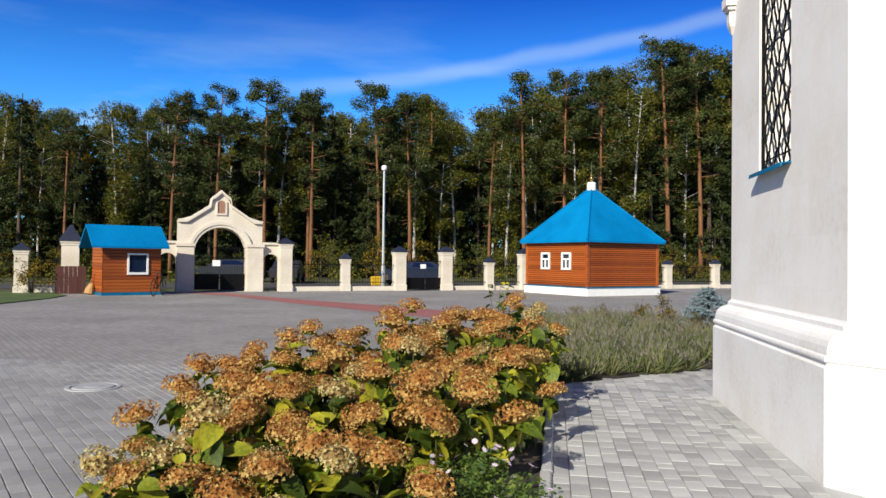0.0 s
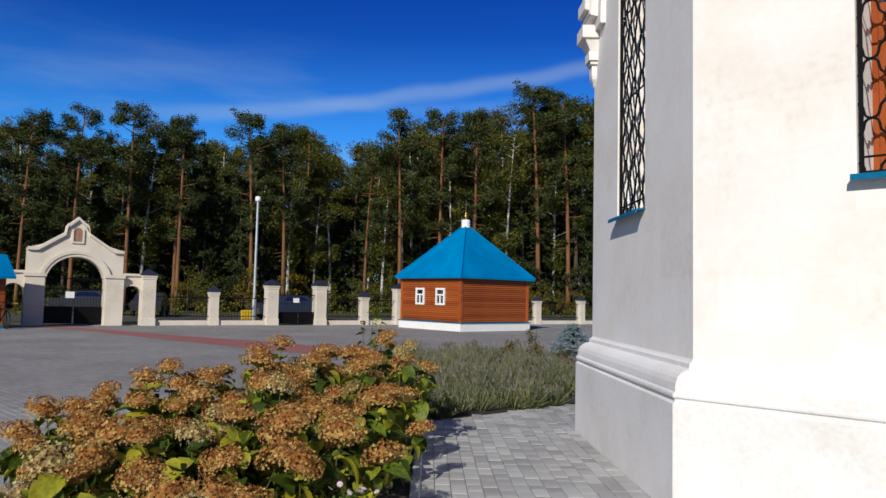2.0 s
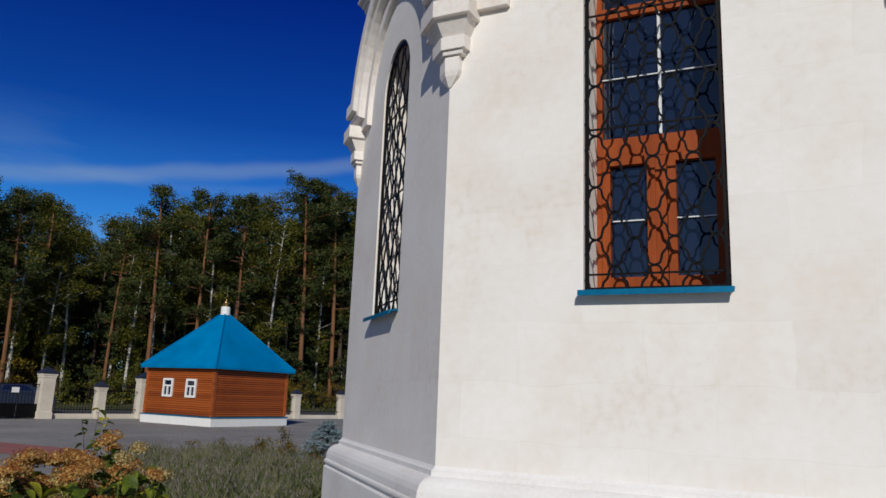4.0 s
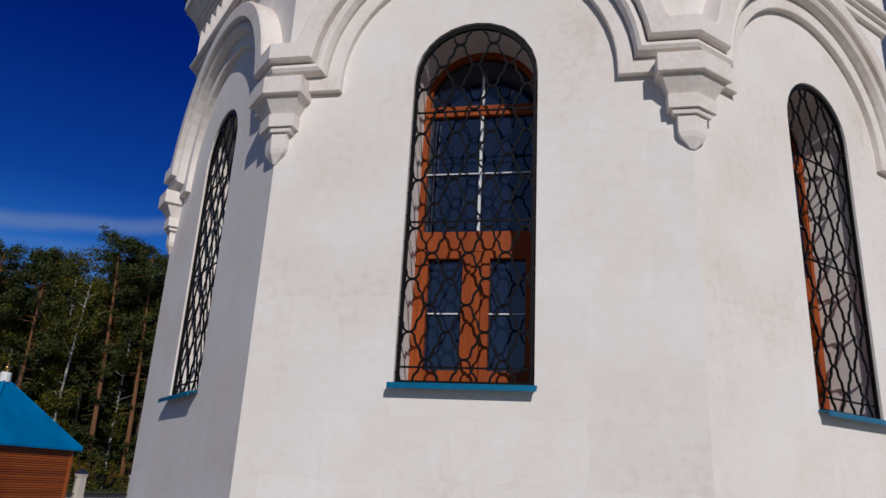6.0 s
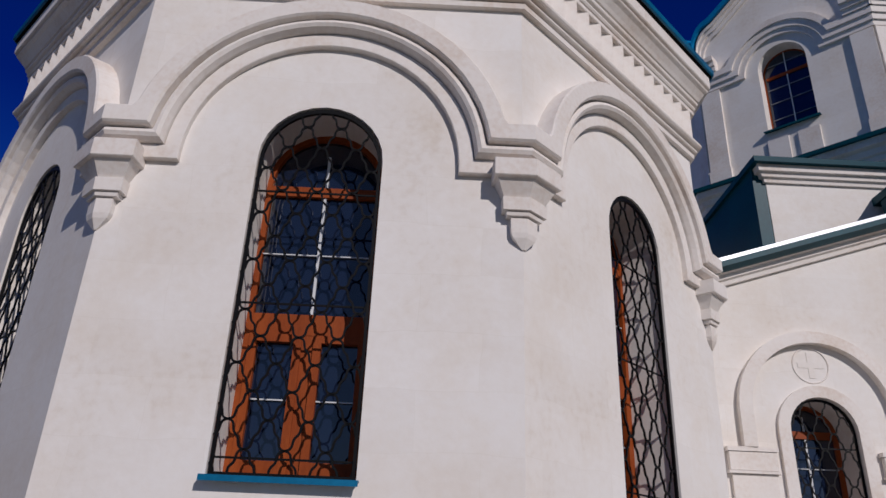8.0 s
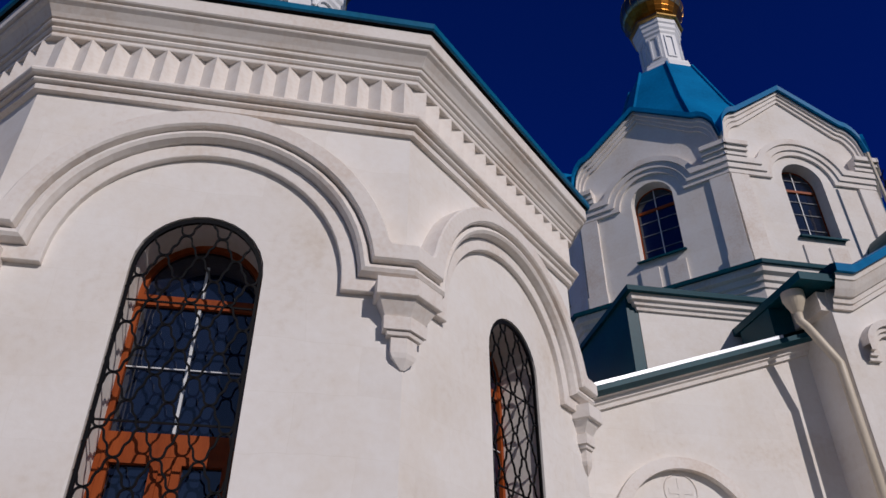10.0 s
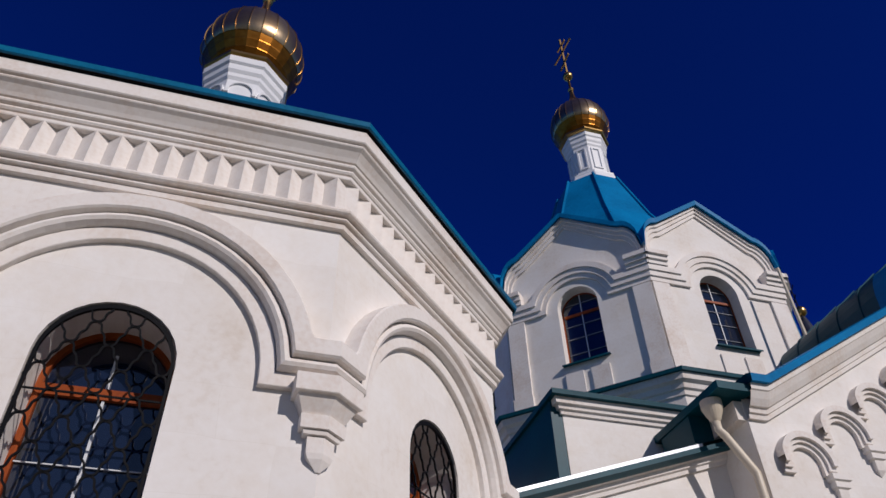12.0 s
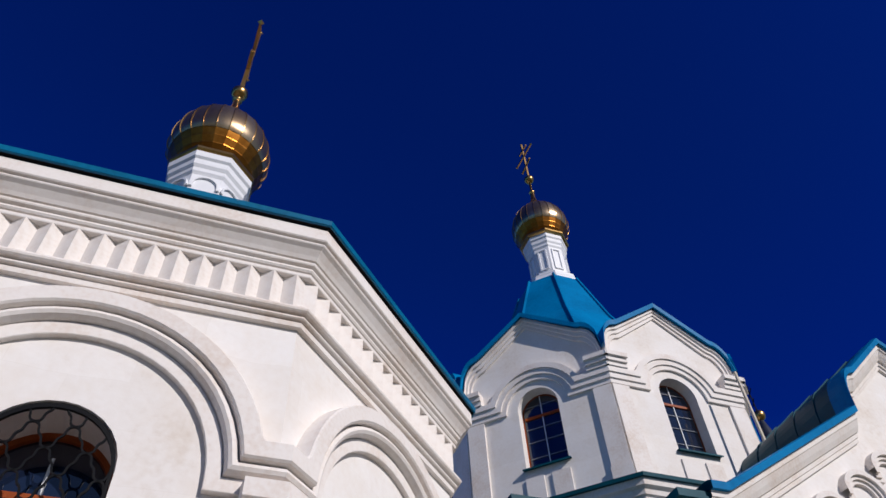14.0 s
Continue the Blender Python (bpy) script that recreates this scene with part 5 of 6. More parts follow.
def tree(kind, seed):
    rng = random.Random(seed)
    ob = empty("bush" if "bush" in kind else "tree")
    g = Geo()
    blobs = []
    bend = (rng.uniform(-0.35, 0.35), rng.uniform(-0.35, 0.35))
    H = {"pine": 16.0, "fir": 14.0, "birch": 12.0, "gold_birch": 12.0, "bush": 4.0, "green_bush": 4.0}[kind]
    axis = lambda z: Vector((bend[0] * (z / H) ** 2 * 2, bend[1] * (z / H) ** 2 * 2, z))
    r0 = {"pine": 0.19, "fir": 0.17, "birch": 0.12, "gold_birch": 0.12, "bush": 0.06, "green_bush": 0.06}[kind]
    g.tube([axis(H * i / 8) for i in range(9)], r0, 7, r0 * 0.25)
    if kind == "pine":
        for i in range(40):
            t = rng.uniform(0.38, 1.0) if i % 3 else rng.uniform(0.75, 1.0)
            z = H * t
            L = (2.25 * (1 - (t - 0.6) ** 2 * 3.2) if t > 0.6 else 1.6) * rng.uniform(0.55, 1.15)
            L = max(L, 0.5)
            a = rng.uniform(0, 2 * math.pi)
            s = axis(z)
            e = s + Vector((math.cos(a) * L, math.sin(a) * L, L * rng.uniform(0.05, 0.45)))
            g.tube([s, (s + e) / 2 + Vector((0, 0, -0.1)), e], 0.045, 4, 0.015)
            for q in range(3):
                k = rng.uniform(0.55, 1.1)
                blobs.append((s.x + (e.x - s.x) * k + rng.gauss(0, 0.22), s.y + (e.y - s.y) * k + rng.gauss(0, 0.22), s.z + (e.z - s.z) * k + rng.gauss(0, 0.15) + 0.1, rng.uniform(0.32, 0.62)))
        for i in range(9):
            z = H * rng.uniform(0.25, 0.52)
            a = rng.uniform(0, 2 * math.pi)
            s = axis(z)
            g.tube([s, s + Vector((math.cos(a) * 0.9, math.sin(a) * 0.9, -0.15))], 0.025, 3, 0.008)
        blobs.append((*axis(H), 0.5))
        bark, leaf, per, size, fl = BARK, PINE_LEAF, 125, 0.145, 0.55
    elif kind == "fir":
        for i in range(44):
            t = i / 44
            z = H * (0.10 + 0.88 * t)
            L = 2.3 * (1 - t) ** 0.8 * rng.uniform(0.75, 1.1) + 0.2
            for q in range(3):
                a = rng.uniform(0, 2 * math.pi)
                s = axis(z)
                for w in (0.45, 0.8, 1.0):
                    blobs.append((s.x + math.cos(a) * L * w, s.y + math.sin(a) * L * w, z - L * w * 0.28, 0.16 + 0.16 * L * (1.15 - w)))
        bark, leaf, per, size, fl = BARK_DARK, FIR_LEAF, 130, 0.175, 0.5
    elif kind in ("birch", "gold_birch"):
        for i in range(30):
            t = rng.uniform(0.28, 1.0)
            z = H * t
            L = 1.7 * math.sin(math.pi * min(1, (1.06 - t) / 0.8)) * rng.uniform(0.5, 1.1) + 0.3
            a = rng.uniform(0, 2 * math.pi)
            s = axis(z)
            e = s + Vector((math.cos(a) * L, math.sin(a) * L, L * 0.5))
            g.tube([s, e], 0.03, 4, 0.008)
            for q in range(3):
                k = rng.uniform(0.4, 1.15)
                blobs.append((s.x + (e.x - s.x) * k, s.y + (e.y - s.y) * k, s.z + (e.z - s.z) * k + rng.gauss(0, 0.3), rng.uniform(0.35, 0.7)))
        bark, leaf, per, size, fl = BIRCH, AUTUMN_LEAF if kind == "gold_birch" else OLIVE_LEAF, 95, 0.145, 0.9
    else:
        for i in range(26):
            a, L, z = rng.uniform(0, 6.3), rng.uniform(0.2, 1.4), H * rng.uniform(0.15, 0.95)
            e = Vector((math.cos(a) * L, math.sin(a) * L, z))
            g.tube([(0, 0, 0.2), e], 0.02, 3, 0.006)
            blobs.append((*e, rng.uniform(0.3, 0.6)))
        bark, leaf, per, size, fl = BARK_DARK, OLIVE_LEAF if kind == "green_bush" else AUTUMN_LEAF, 42, 0.2, 0.9
    raw("trunk", g.v, g.f, bark, ob, True)
    v, f = tri_cloud(rng, blobs, per, size, fl)
    raw("crown", v, f, leaf, ob)
    return ob


LABEL = {"gold_birch": "birch with golden autumn leaves", "green_bush": "dark green undergrowth bush", "pine": "tall pine with bare orange trunk and dark crown", "fir": "dark green spruce in the wood's edge", "birch": "birch with olive and yellowing leaves", "bush": "autumn coloured undergrowth bush"}
protos = {}
for kind, count in (("pine", 5), ("fir", 3), ("birch", 3), ("gold_birch", 2), ("bush", 3), ("green_bush", 2)):
    protos[kind] = [tree(kind, 10 * i + len(kind)) for i in range(count)]
rng = random.Random(5)
used = set()


def plant(kind, p, size, i=None):
    pr_ = protos[kind][(i if i is not None else rng.randrange(99)) % len(protos[kind])]
    m = pose(p.x, p.y, -0.05, 0, 0, rng.uniform(0, 360)) @ Matrix.Diagonal((size, size, size, 1))
    if pr_ not in used:
        used.add(pr_)
        pr_.matrix_basis = m
        ob = pr_
    else:
        ob = copy_thing(pr_, Matrix.Identity(4))
        ob.matrix_basis = m
    return tagged(ob, LABEL[kind], "bush" if "bush" in kind else "tree", "bushes at the wood" if "bush" in kind else "trees of the wood")


# tall pines along the front of the wood: x, y, height
for i, (x, y, h) in enumerate(((-33.6, 46.1, 11.4), (-27.8, 49.9, 13.6), (-25.1, 51.6, 14.4), (-22.1, 53.6, 15.1), (-19.0, 55.6, 14.9), (-14.2, 58.7, 16.0), (-11.9, 60.2, 15.7), (-2.6, 66.3, 18.5), (1.0, 68.6, 19.0), (4.4, 70.8, 19.8), (11.4, 75.4, 23.8), (15.0, 77.7, 24.0))):
    plant("pine", Vector((x, y, 0)), h / 16.3, i)
HEIGHT = {"pine": 16.3, "fir": 14.2, "birch": 12.4, "gold_birch": 12.4}
for row, (out, gap) in enumerate(((25.5, 2.3), (28.5, 1.9), (32, 1.8), (37, 1.8), (42, 1.9))):
    s = -36.0 - row * 2
    while s < 64:
        k = rng.random()
        if s < -3:
            kind = "pine" if k < 0.16 else "fir" if k < 0.66 else "gold_birch" if k > 0.80 and row > 0 else "birch"
        elif s < 18:
            kind = "pine" if k < 0.16 else "fir" if k < 0.70 else "birch"
        else:
            kind = "pine" if k < 0.14 else "fir" if k < 0.40 else "birch"
        tall = 14.2 + 0.12 * max(s, -6) + 0.16 * max(s - 28, 0) + 0.11 * (out - 23)
        size = tall / HEIGHT[kind] * (rng.uniform(0.58, 0.98) if row < 3 else rng.uniform(0.7, 1.0))
        plant(kind, on_fence(s, out + rng.uniform(-1.2, 1.2)), size)
        s += gap * rng.uniform(0.6, 1.5)
for lo, hi, s0, s1, step in ((20, 25, 0.5, 1.0, 1.8), (25, 31, 0.8, 1.5, 1.5), (31, 42, 1.2, 2.2, 1.5)):
    s = -36.0
    while s < 64:
        kinds = ("green_bush", "green_bush", "green_bush", "bush") if s < 6 else ("bush", "green_bush", "green_bush")
        plant(rng.choice(kinds), on_fence(s, rng.uniform(lo, hi)), rng.uniform(s0, s1) * (0.75 if s < 6 else 1.0))
        s += step * rng.uniform(0.6, 1.5) * (1.5 if s < 6 else 1.0)


def far_wood():
    """The depth of the wood behind the front rows: one mass of foliage with an uneven top."""
    rng_ = random.Random(77)
    blobs = []
    s = -50.0
    while s < 80:
        top = (13.6 + 0.05 * max(s, 0)) * rng_.uniform(0.75, 1.15)
        z = 0.4
        while z < top:
            p = on_fence(s + rng_.gauss(0, 0.6), 47 + rng_.gauss(0, 2.0))
            blobs.append((p.x, p.y, z, rng_.uniform(0.7, 1.2)))
            z += rng_.uniform(0.5, 0.95)
        s += rng_.uniform(0.7, 1.3)
    v, f = tri_cloud(rng_, blobs, 13, 0.55, 0.9)
    ob = raw("far_wood", v, f, FIR_LEAF)
    tagged(ob, "dark depth of the wood behind the front trees", "wood", kind="stuff")
    blobs = []
    s = -40.0
    while s < 70:
        for q in range(2):
            p = on_fence(s + rng_.gauss(0, 0.5), rng_.uniform(13, 19))
            blobs.append((p.x, p.y, rng_.uniform(0.1, 0.7), rng_.uniform(0.3, 0.6)))
        s += rng_.uniform(0.5, 0.9)
    v, f = tri_cloud(rng_, blobs, 40, 0.2, 0.9)
    tagged(raw("undergrowth", v, f, OLIVE_LEAF), "low olive brown undergrowth at the wood's edge", "undergrowth", kind="stuff")


far_wood()


# ---------------------------------------------------------------- garden beds
flat("flower_bed", [(-3.0, 3.0), (-0.09, 3.0), (-0.04, 9.2), (-1.75, 9.2)], 0.012, SOIL, "dark soil of the flower bed", "structure")
kerb = empty("kerb")
tagged(kerb, "grey concrete edging of the flower bed", "kerb", kind="structure")
g = Geo().grid([[(x, 0, z) for x, z in ((0, 0.0), (0, 0.035), (0.01, 0.045), (0.07, 0.045), (0.08, 0.035), (0.08, 0.0))], [(x, 0.98, z) for x, z in ((0, 0.0), (0, 0.035), (0.01, 0.045), (0.07, 0.045), (0.08, 0.035), (0.08, 0.0))]], caps=True)
stone = part("kerb_stone", g, KERB, kerb, m=pose(-0.09, 2.2, 0))
for i in range(1, 7):
    o2 = new("kerb_stone", stone.data)
    o2.parent, o2.matrix_basis = kerb, pose(-0.09 + 0.007 * i, 2.2 + i * 1.0, 0)

LEAF = mottled("hydrangea_leaf", [(0.04, 0.065, 0.008), (0.10, 0.145, 0.013), (0.21, 0.235, 0.022), (0.40, 0.36, 0.03)], 7.0, 60.0, 0.55, bump=0.15, random_mix=0.55, spec=0.25)
FLORET = mottled("dry_hydrangea_floret", [(0.20, 0.075, 0.022), (0.34, 0.145, 0.04), (0.45, 0.235, 0.07), (0.58, 0.42, 0.15)], 9.0, 60.0, 0.75, bump=0.1, island=0.45, spec=0.12)
FLORET_PALE = mottled("pale_hydrangea_floret", [(0.28, 0.18, 0.07), (0.48, 0.38, 0.15), (0.62, 0.55, 0.28)], 9.0, 60.0, 0.75, bump=0.1, island=0.55, spec=0.15)
STEM = mottled("green_stem", [(0.05, 0.07, 0.015), (0.10, 0.11, 0.03)], 6.0, 40.0, 0.6, bump=0.1)


def let_light_through(m, amount):
    """Thin leaves: part of the light comes through from behind."""
    n, l = m.node_tree.nodes, m.node_tree.links
    b = n["Principled BSDF"]
    tr = n.new("ShaderNodeBsdfTranslucent")
    mx = n.new("ShaderNodeMixShader")
    mx.inputs[0].default_value = amount
    l.new(b.inputs["Base Color"].links[0].from_socket, tr.inputs[0])
    l.new(b.outputs[0], mx.inputs[1])
    l.new(tr.outputs[0], mx.inputs[2])
    l.new(mx.outputs[0], n["Material Output"].inputs[0])


for m_ in (LEAF, FLORET, FLORET_PALE, AUTUMN_LEAF, OLIVE_LEAF):
    let_light_through(m_, 0.3)


def pale_rim(m):
    """Florets fade from brown on the crown to cream at the rim of each head."""
    n, l = m.node_tree.nodes, m.node_tree.links
    b = n["Principled BSDF"]
    old = b.inputs["Base Color"].links[0].from_socket
    tc = n.new("ShaderNodeTexCoord")
    sp = n.new("ShaderNodeSeparateXYZ")
    l.new(tc.outputs["Generated"], sp.inputs[0])
    ns = n.new("ShaderNodeTexNoise")
    ns.inputs["Scale"].default_value = 5.0
    l.new(tc.outputs["Generated"], ns.inputs[0])
    ad = n.new("ShaderNodeMath")
    ad.operation = "ADD"
    l.new(sp.outputs[2], ad.inputs[0])
    l.new(ns.outputs[0], ad.inputs[1])
    mr = n.new("ShaderNodeMapRange")
    mr.inputs[1].default_value, mr.inputs[2].default_value, mr.inputs[3].default_value, mr.inputs[4].default_value = 0.52, 0.92, 0.6, 0.0
    l.new(ad.outputs[0], mr.inputs[0])
    mx = n.new("ShaderNodeMix")
    mx.data_type = "RGBA"
    l.new(mr.outputs[0], mx.inputs[0])
    l.new(old, mx.inputs[6])
    mx.inputs[7].default_value = (0.62, 0.50, 0.20, 1)
    for link in list(b.inputs["Base Color"].links):
        l.remove(link)
    l.new(mx.outputs[2], b.inputs["Base Color"])


pale_rim(FLORET)


def leaf_mesh(name, L, w, fold, curl, mat):
    rows = []
    for i in range(6):
        t = i / 5
        half = w * math.sin(math.pi * min(1, t * 0.92 + 0.07)) ** 0.75 * (1 - 0.25 * t)
        if i == 5:
            half = 0.002
        y, z = L * t, -curl * L * t * t
        rows.append([(-half, y, z + fold * half), (0, y, z), (half, y, z + fold * half)])
    v = [p for r in rows for p in r]
    f = [(3 * i + j, 3 * i + j + 1, 3 * i + j + 4, 3 * i + j + 3) for i in range(5) for j in (0, 1)]
    me = bpy.data.meshes.new(name)
    me.from_pydata(v, [], f)
    me.polygons.foreach_set("use_smooth", [True] * len(me.polygons))
    me.materials.append(mat)
    return me


def head_mesh(seed, mat, r=0.14, tall=0.62, count=150):
    rng_ = random.Random(seed)
    v, f = [], []
    lumps = [(rng_.uniform(0, 6.3), rng_.uniform(0.1, 1.2), rng_.uniform(0.85, 1.12)) for _ in range(9)]
    for i in range(count):
        a = i * 2.39996
        t = (i + 0.5) / count
        el = math.acos(1 - 1.35 * t)
        k = 1.0
        for la, le, lk in lumps:
            if abs(math.sin((la - a) / 2)) < 0.3 and abs(le - el) < 0.5:
                k *= lk
        d = Vector((math.sin(el) * math.cos(a), math.sin(el) * math.sin(a), math.cos(el)))
        c = Vector((d.x * r * k, d.y * r * k, d.z * r * tall * k)) + Vector((rng_.gauss(0, 0.006), rng_.gauss(0, 0.006), rng_.gauss(0, 0.006)))
        nrm = (d + Vector((rng_.gauss(0, 0.35), rng_.gauss(0, 0.35), rng_.gauss(0, 0.35)))).normalized()
        u = nrm.orthogonal().normalized()
        w = nrm.cross(u)
        s, ph = rng_.uniform(0.012, 0.019), rng_.uniform(0, 6.3)
        o = len(v)
        v.append(tuple(c - nrm * 0.003))
        for q in range(8):
            rr = s if q % 2 == 0 else s * 0.5
            p = c + (u * math.cos(ph + q * math.pi / 4) + w * math.sin(ph + q * math.pi / 4)) * rr + nrm * (0.003 if q % 2 == 0 else -0.001)
            v.append(tuple(p))
        f += [(o, o + 1 + q, o + 1 + (q + 1) % 8) for q in range(8)]
    o = len(v)
    n_ = 10
    v += [(r * 0.8 * math.cos(2 * math.pi * i / n_), r * 0.8 * math.sin(2 * math.pi * i / n_), -0.01) for i in range(n_)]
    v += [(0, 0, -0.06), (0, 0, r * tall * 0.8)]
    f += [(o + (i + 1) % n_, o + i, o + n_) for i in range(n_)] + [(o + i, o + (i + 1) % n_, o + n_ + 1) for i in range(n_)]
    me = bpy.data.meshes.new("flower_head")
    me.from_pydata(v, [], f)
    me.materials.append(mat)
    return me


HEADS = [head_mesh(i, FLORET, 0.15, 0.62, 190) for i in range(4)] + [head_mesh(11, FLORET_PALE, 0.12, 0.85, 150), head_mesh(12, FLORET_PALE, 0.13, 0.7, 170)]
LEAVES = [leaf_mesh("leaf", 0.15, 0.062, 0.45, 0.35, LEAF), leaf_mesh("leaf", 0.18, 0.075, 0.35, 0.5, LEAF), leaf_mesh("leaf", 0.12, 0.052, 0.6, 0.2, LEAF)]


def hydrangea(cx, cy, radius, height, heads, seed, x_right):
    rng_ = random.Random(seed)
    ob = empty("hydrangea", pose(cx, cy, 0.01))
    tagged(ob, "hydrangea shrub with dried brown and cream flower heads", "shrub", "hydrangeas in the bed")
    spots = []
    tries = 0
    while len(spots) < heads and tries < 900:
        tries += 1
        a, q = rng_.uniform(0, 2 * math.pi), radius * math.sqrt(rng_.random())
        x, y = q * math.cos(a), q * math.sin(a)
        if cx + x > x_right:
            continue
        if any((x - sx) ** 2 + (y - sy) ** 2 < 0.062 for sx, sy, _ in spots):
            continue
        h = height * (1.02 - 0.40 * (q / radius) ** 2.2) * rng_.uniform(0.80, 1.10)
        spots.append((x, y, h))
    for x, y, h in spots:
        base = Vector((x * 0.45, y * 0.45, 0))
        top = Vector((x, y, h))
        midp = (base + top) / 2 + Vector((x * 0.12, y * 0.12, 0.04))
        part("stem", Geo().tube([base, midp, top], 0.006, 4, 0.004), STEM, ob)
        o2 = new("flower_head", HEADS[rng_.choices(range(6), (4, 4, 4, 4, 2, 1.5))[0]])
        k = rng_.uniform(0.6, 1.05)
        o2.parent = ob
        o2.matrix_basis = pose(x, y, h, math.degrees(-y * 0.5) + rng_.gauss(0, 9), math.degrees(x * 0.5) + rng_.gauss(0, 9), rng_.uniform(0, 360)) @ Matrix.Diagonal((k, k, k, 1))
        for j in range(24):
            t = rng_.uniform(0.25, 0.97)
            p = base.lerp(top, t) + Vector((rng_.gauss(0, 0.07), rng_.gauss(0, 0.07), -0.03))
            o3 = new("leaf", LEAVES[rng_.randrange(3)])
            k = rng_.uniform(0.6, 1.2)
            o3.parent = ob
            o3.matrix_basis = pose(p.x, p.y, p.z, rng_.uniform(-45, 25), rng_.uniform(-25, 25), rng_.uniform(0, 360)) @ Matrix.Diagonal((k, k, k, 1))
    return ob


shrubs = [(-1.05, 3.4, 0.5, 0.56, 7), (-1.55, 3.75, 0.6, 0.66, 9), (-2.0, 3.75, 0.5, 0.56, 8), (-2.3, 4.75, 0.55, 0.72, 9), (-1.45, 4.75, 0.66, 0.74, 11), (-0.75, 4.95, 0.6, 0.72, 9), (-2.05, 5.75, 0.58, 0.82, 10), (-1.2, 5.9, 0.7, 0.84, 12),
          (-0.5, 6.1, 0.58, 0.86, 9), (-1.6, 6.9, 0.5, 0.88, 8), (-0.85, 7.1, 0.68, 0.96, 12), (-0.32, 7.3, 0.5, 0.96, 8), (-0.9, 8.2, 0.66, 1.0, 12), (-0.36, 8.3, 0.5, 1.0, 9), (-1.55, 7.9, 0.3, 1.0, 3), (-2.62, 5.9, 0.42, 0.86, 6), (-2.2, 6.6, 0.4, 0.92, 5)]
for i, (x, y, r, h, n_) in enumerate(shrubs):
    hydrangea(x, y, r, h, n_, 100 + i, 0.12)


# aster mound
def aster():
    rng_ = random.Random(3)
    ob = empty("aster_mound", pose(-0.36, 4.0, 0.01))
    tagged(ob, "low green aster mound with small pale pink flowers", "plant")
    v, f = tri_cloud(rng_, [(rng_.gauss(0, 0.15), rng_.gauss(0, 0.17), rng_.uniform(0.08, 0.34), rng_.uniform(0.10, 0.16)) for _ in range(34)], 1500, 0.03, 1.0)
    GREEN = mottled("aster_leaf", [(0.022, 0.048, 0.007), (0.052, 0.095, 0.012), (0.10, 0.135, 0.02)], 3.0, 40.0, 0.6, bump=0.0, island=0.5, spec=0.3)
    raw("foliage", v, f, GREEN, ob)
    PINK = mottled("pale_pink_petal", [(0.55, 0.42, 0.50), (0.72, 0.62, 0.68)], 5.0, 40.0, 0.7, bump=0.0, random_mix=0.3)
    me = None
    for i in range(34):
        a, q = rng_.uniform(0, 6.3), 0.42 * math.sqrt(rng_.random())
        p = pose(q * math.cos(a) * 0.9, q * math.sin(a), 0.46 - 0.9 * q * q + rng_.uniform(-0.04, 0.04), rng_.gauss(0, 25), rng_.gauss(0, 25), 0)
        if me is None:
            g = Geo()
            for k in range(10):
                t = 2 * math.pi * k / 10
                c, s = math.cos(t), math.sin(t)
                g.add([(0, 0, 0), (0.012 * c - 0.003 * s, 0.012 * s + 0.003 * c, 0.001), (0.02 * c, 0.02 * s, 0.003), (0.012 * c + 0.003 * s, 0.012 * s - 0.003 * c, 0.001)], [(0, 1, 2, 3)])
            me = g.make("flower", PINK, ob, "small pale pink flower", m=p)
        else:
            o2 = new("flower", me.data)
            o2.parent, o2.matrix_basis = ob, p
    return ob


aster()

# lavender bed
LAV = [(0.16, 9.15), (2.35, 10.95), (4.8, 12.6), (4.8, 17.6), (1.5, 18.9), (-0.9, 18.6), (-0.75, 12.0)]
flat("lavender_bed", LAV, 0.012, SOIL, "dark soil under the lavender", "structure")


def inside(poly, x, y):
    r = False
    for (x0, y0), (x1, y1) in zip(poly, poly[1:] + poly[:1]):
        if (y0 > y) != (y1 > y) and x < (x1 - x0) * (y - y0) / (y1 - y0) + x0:
            r = not r
    return r


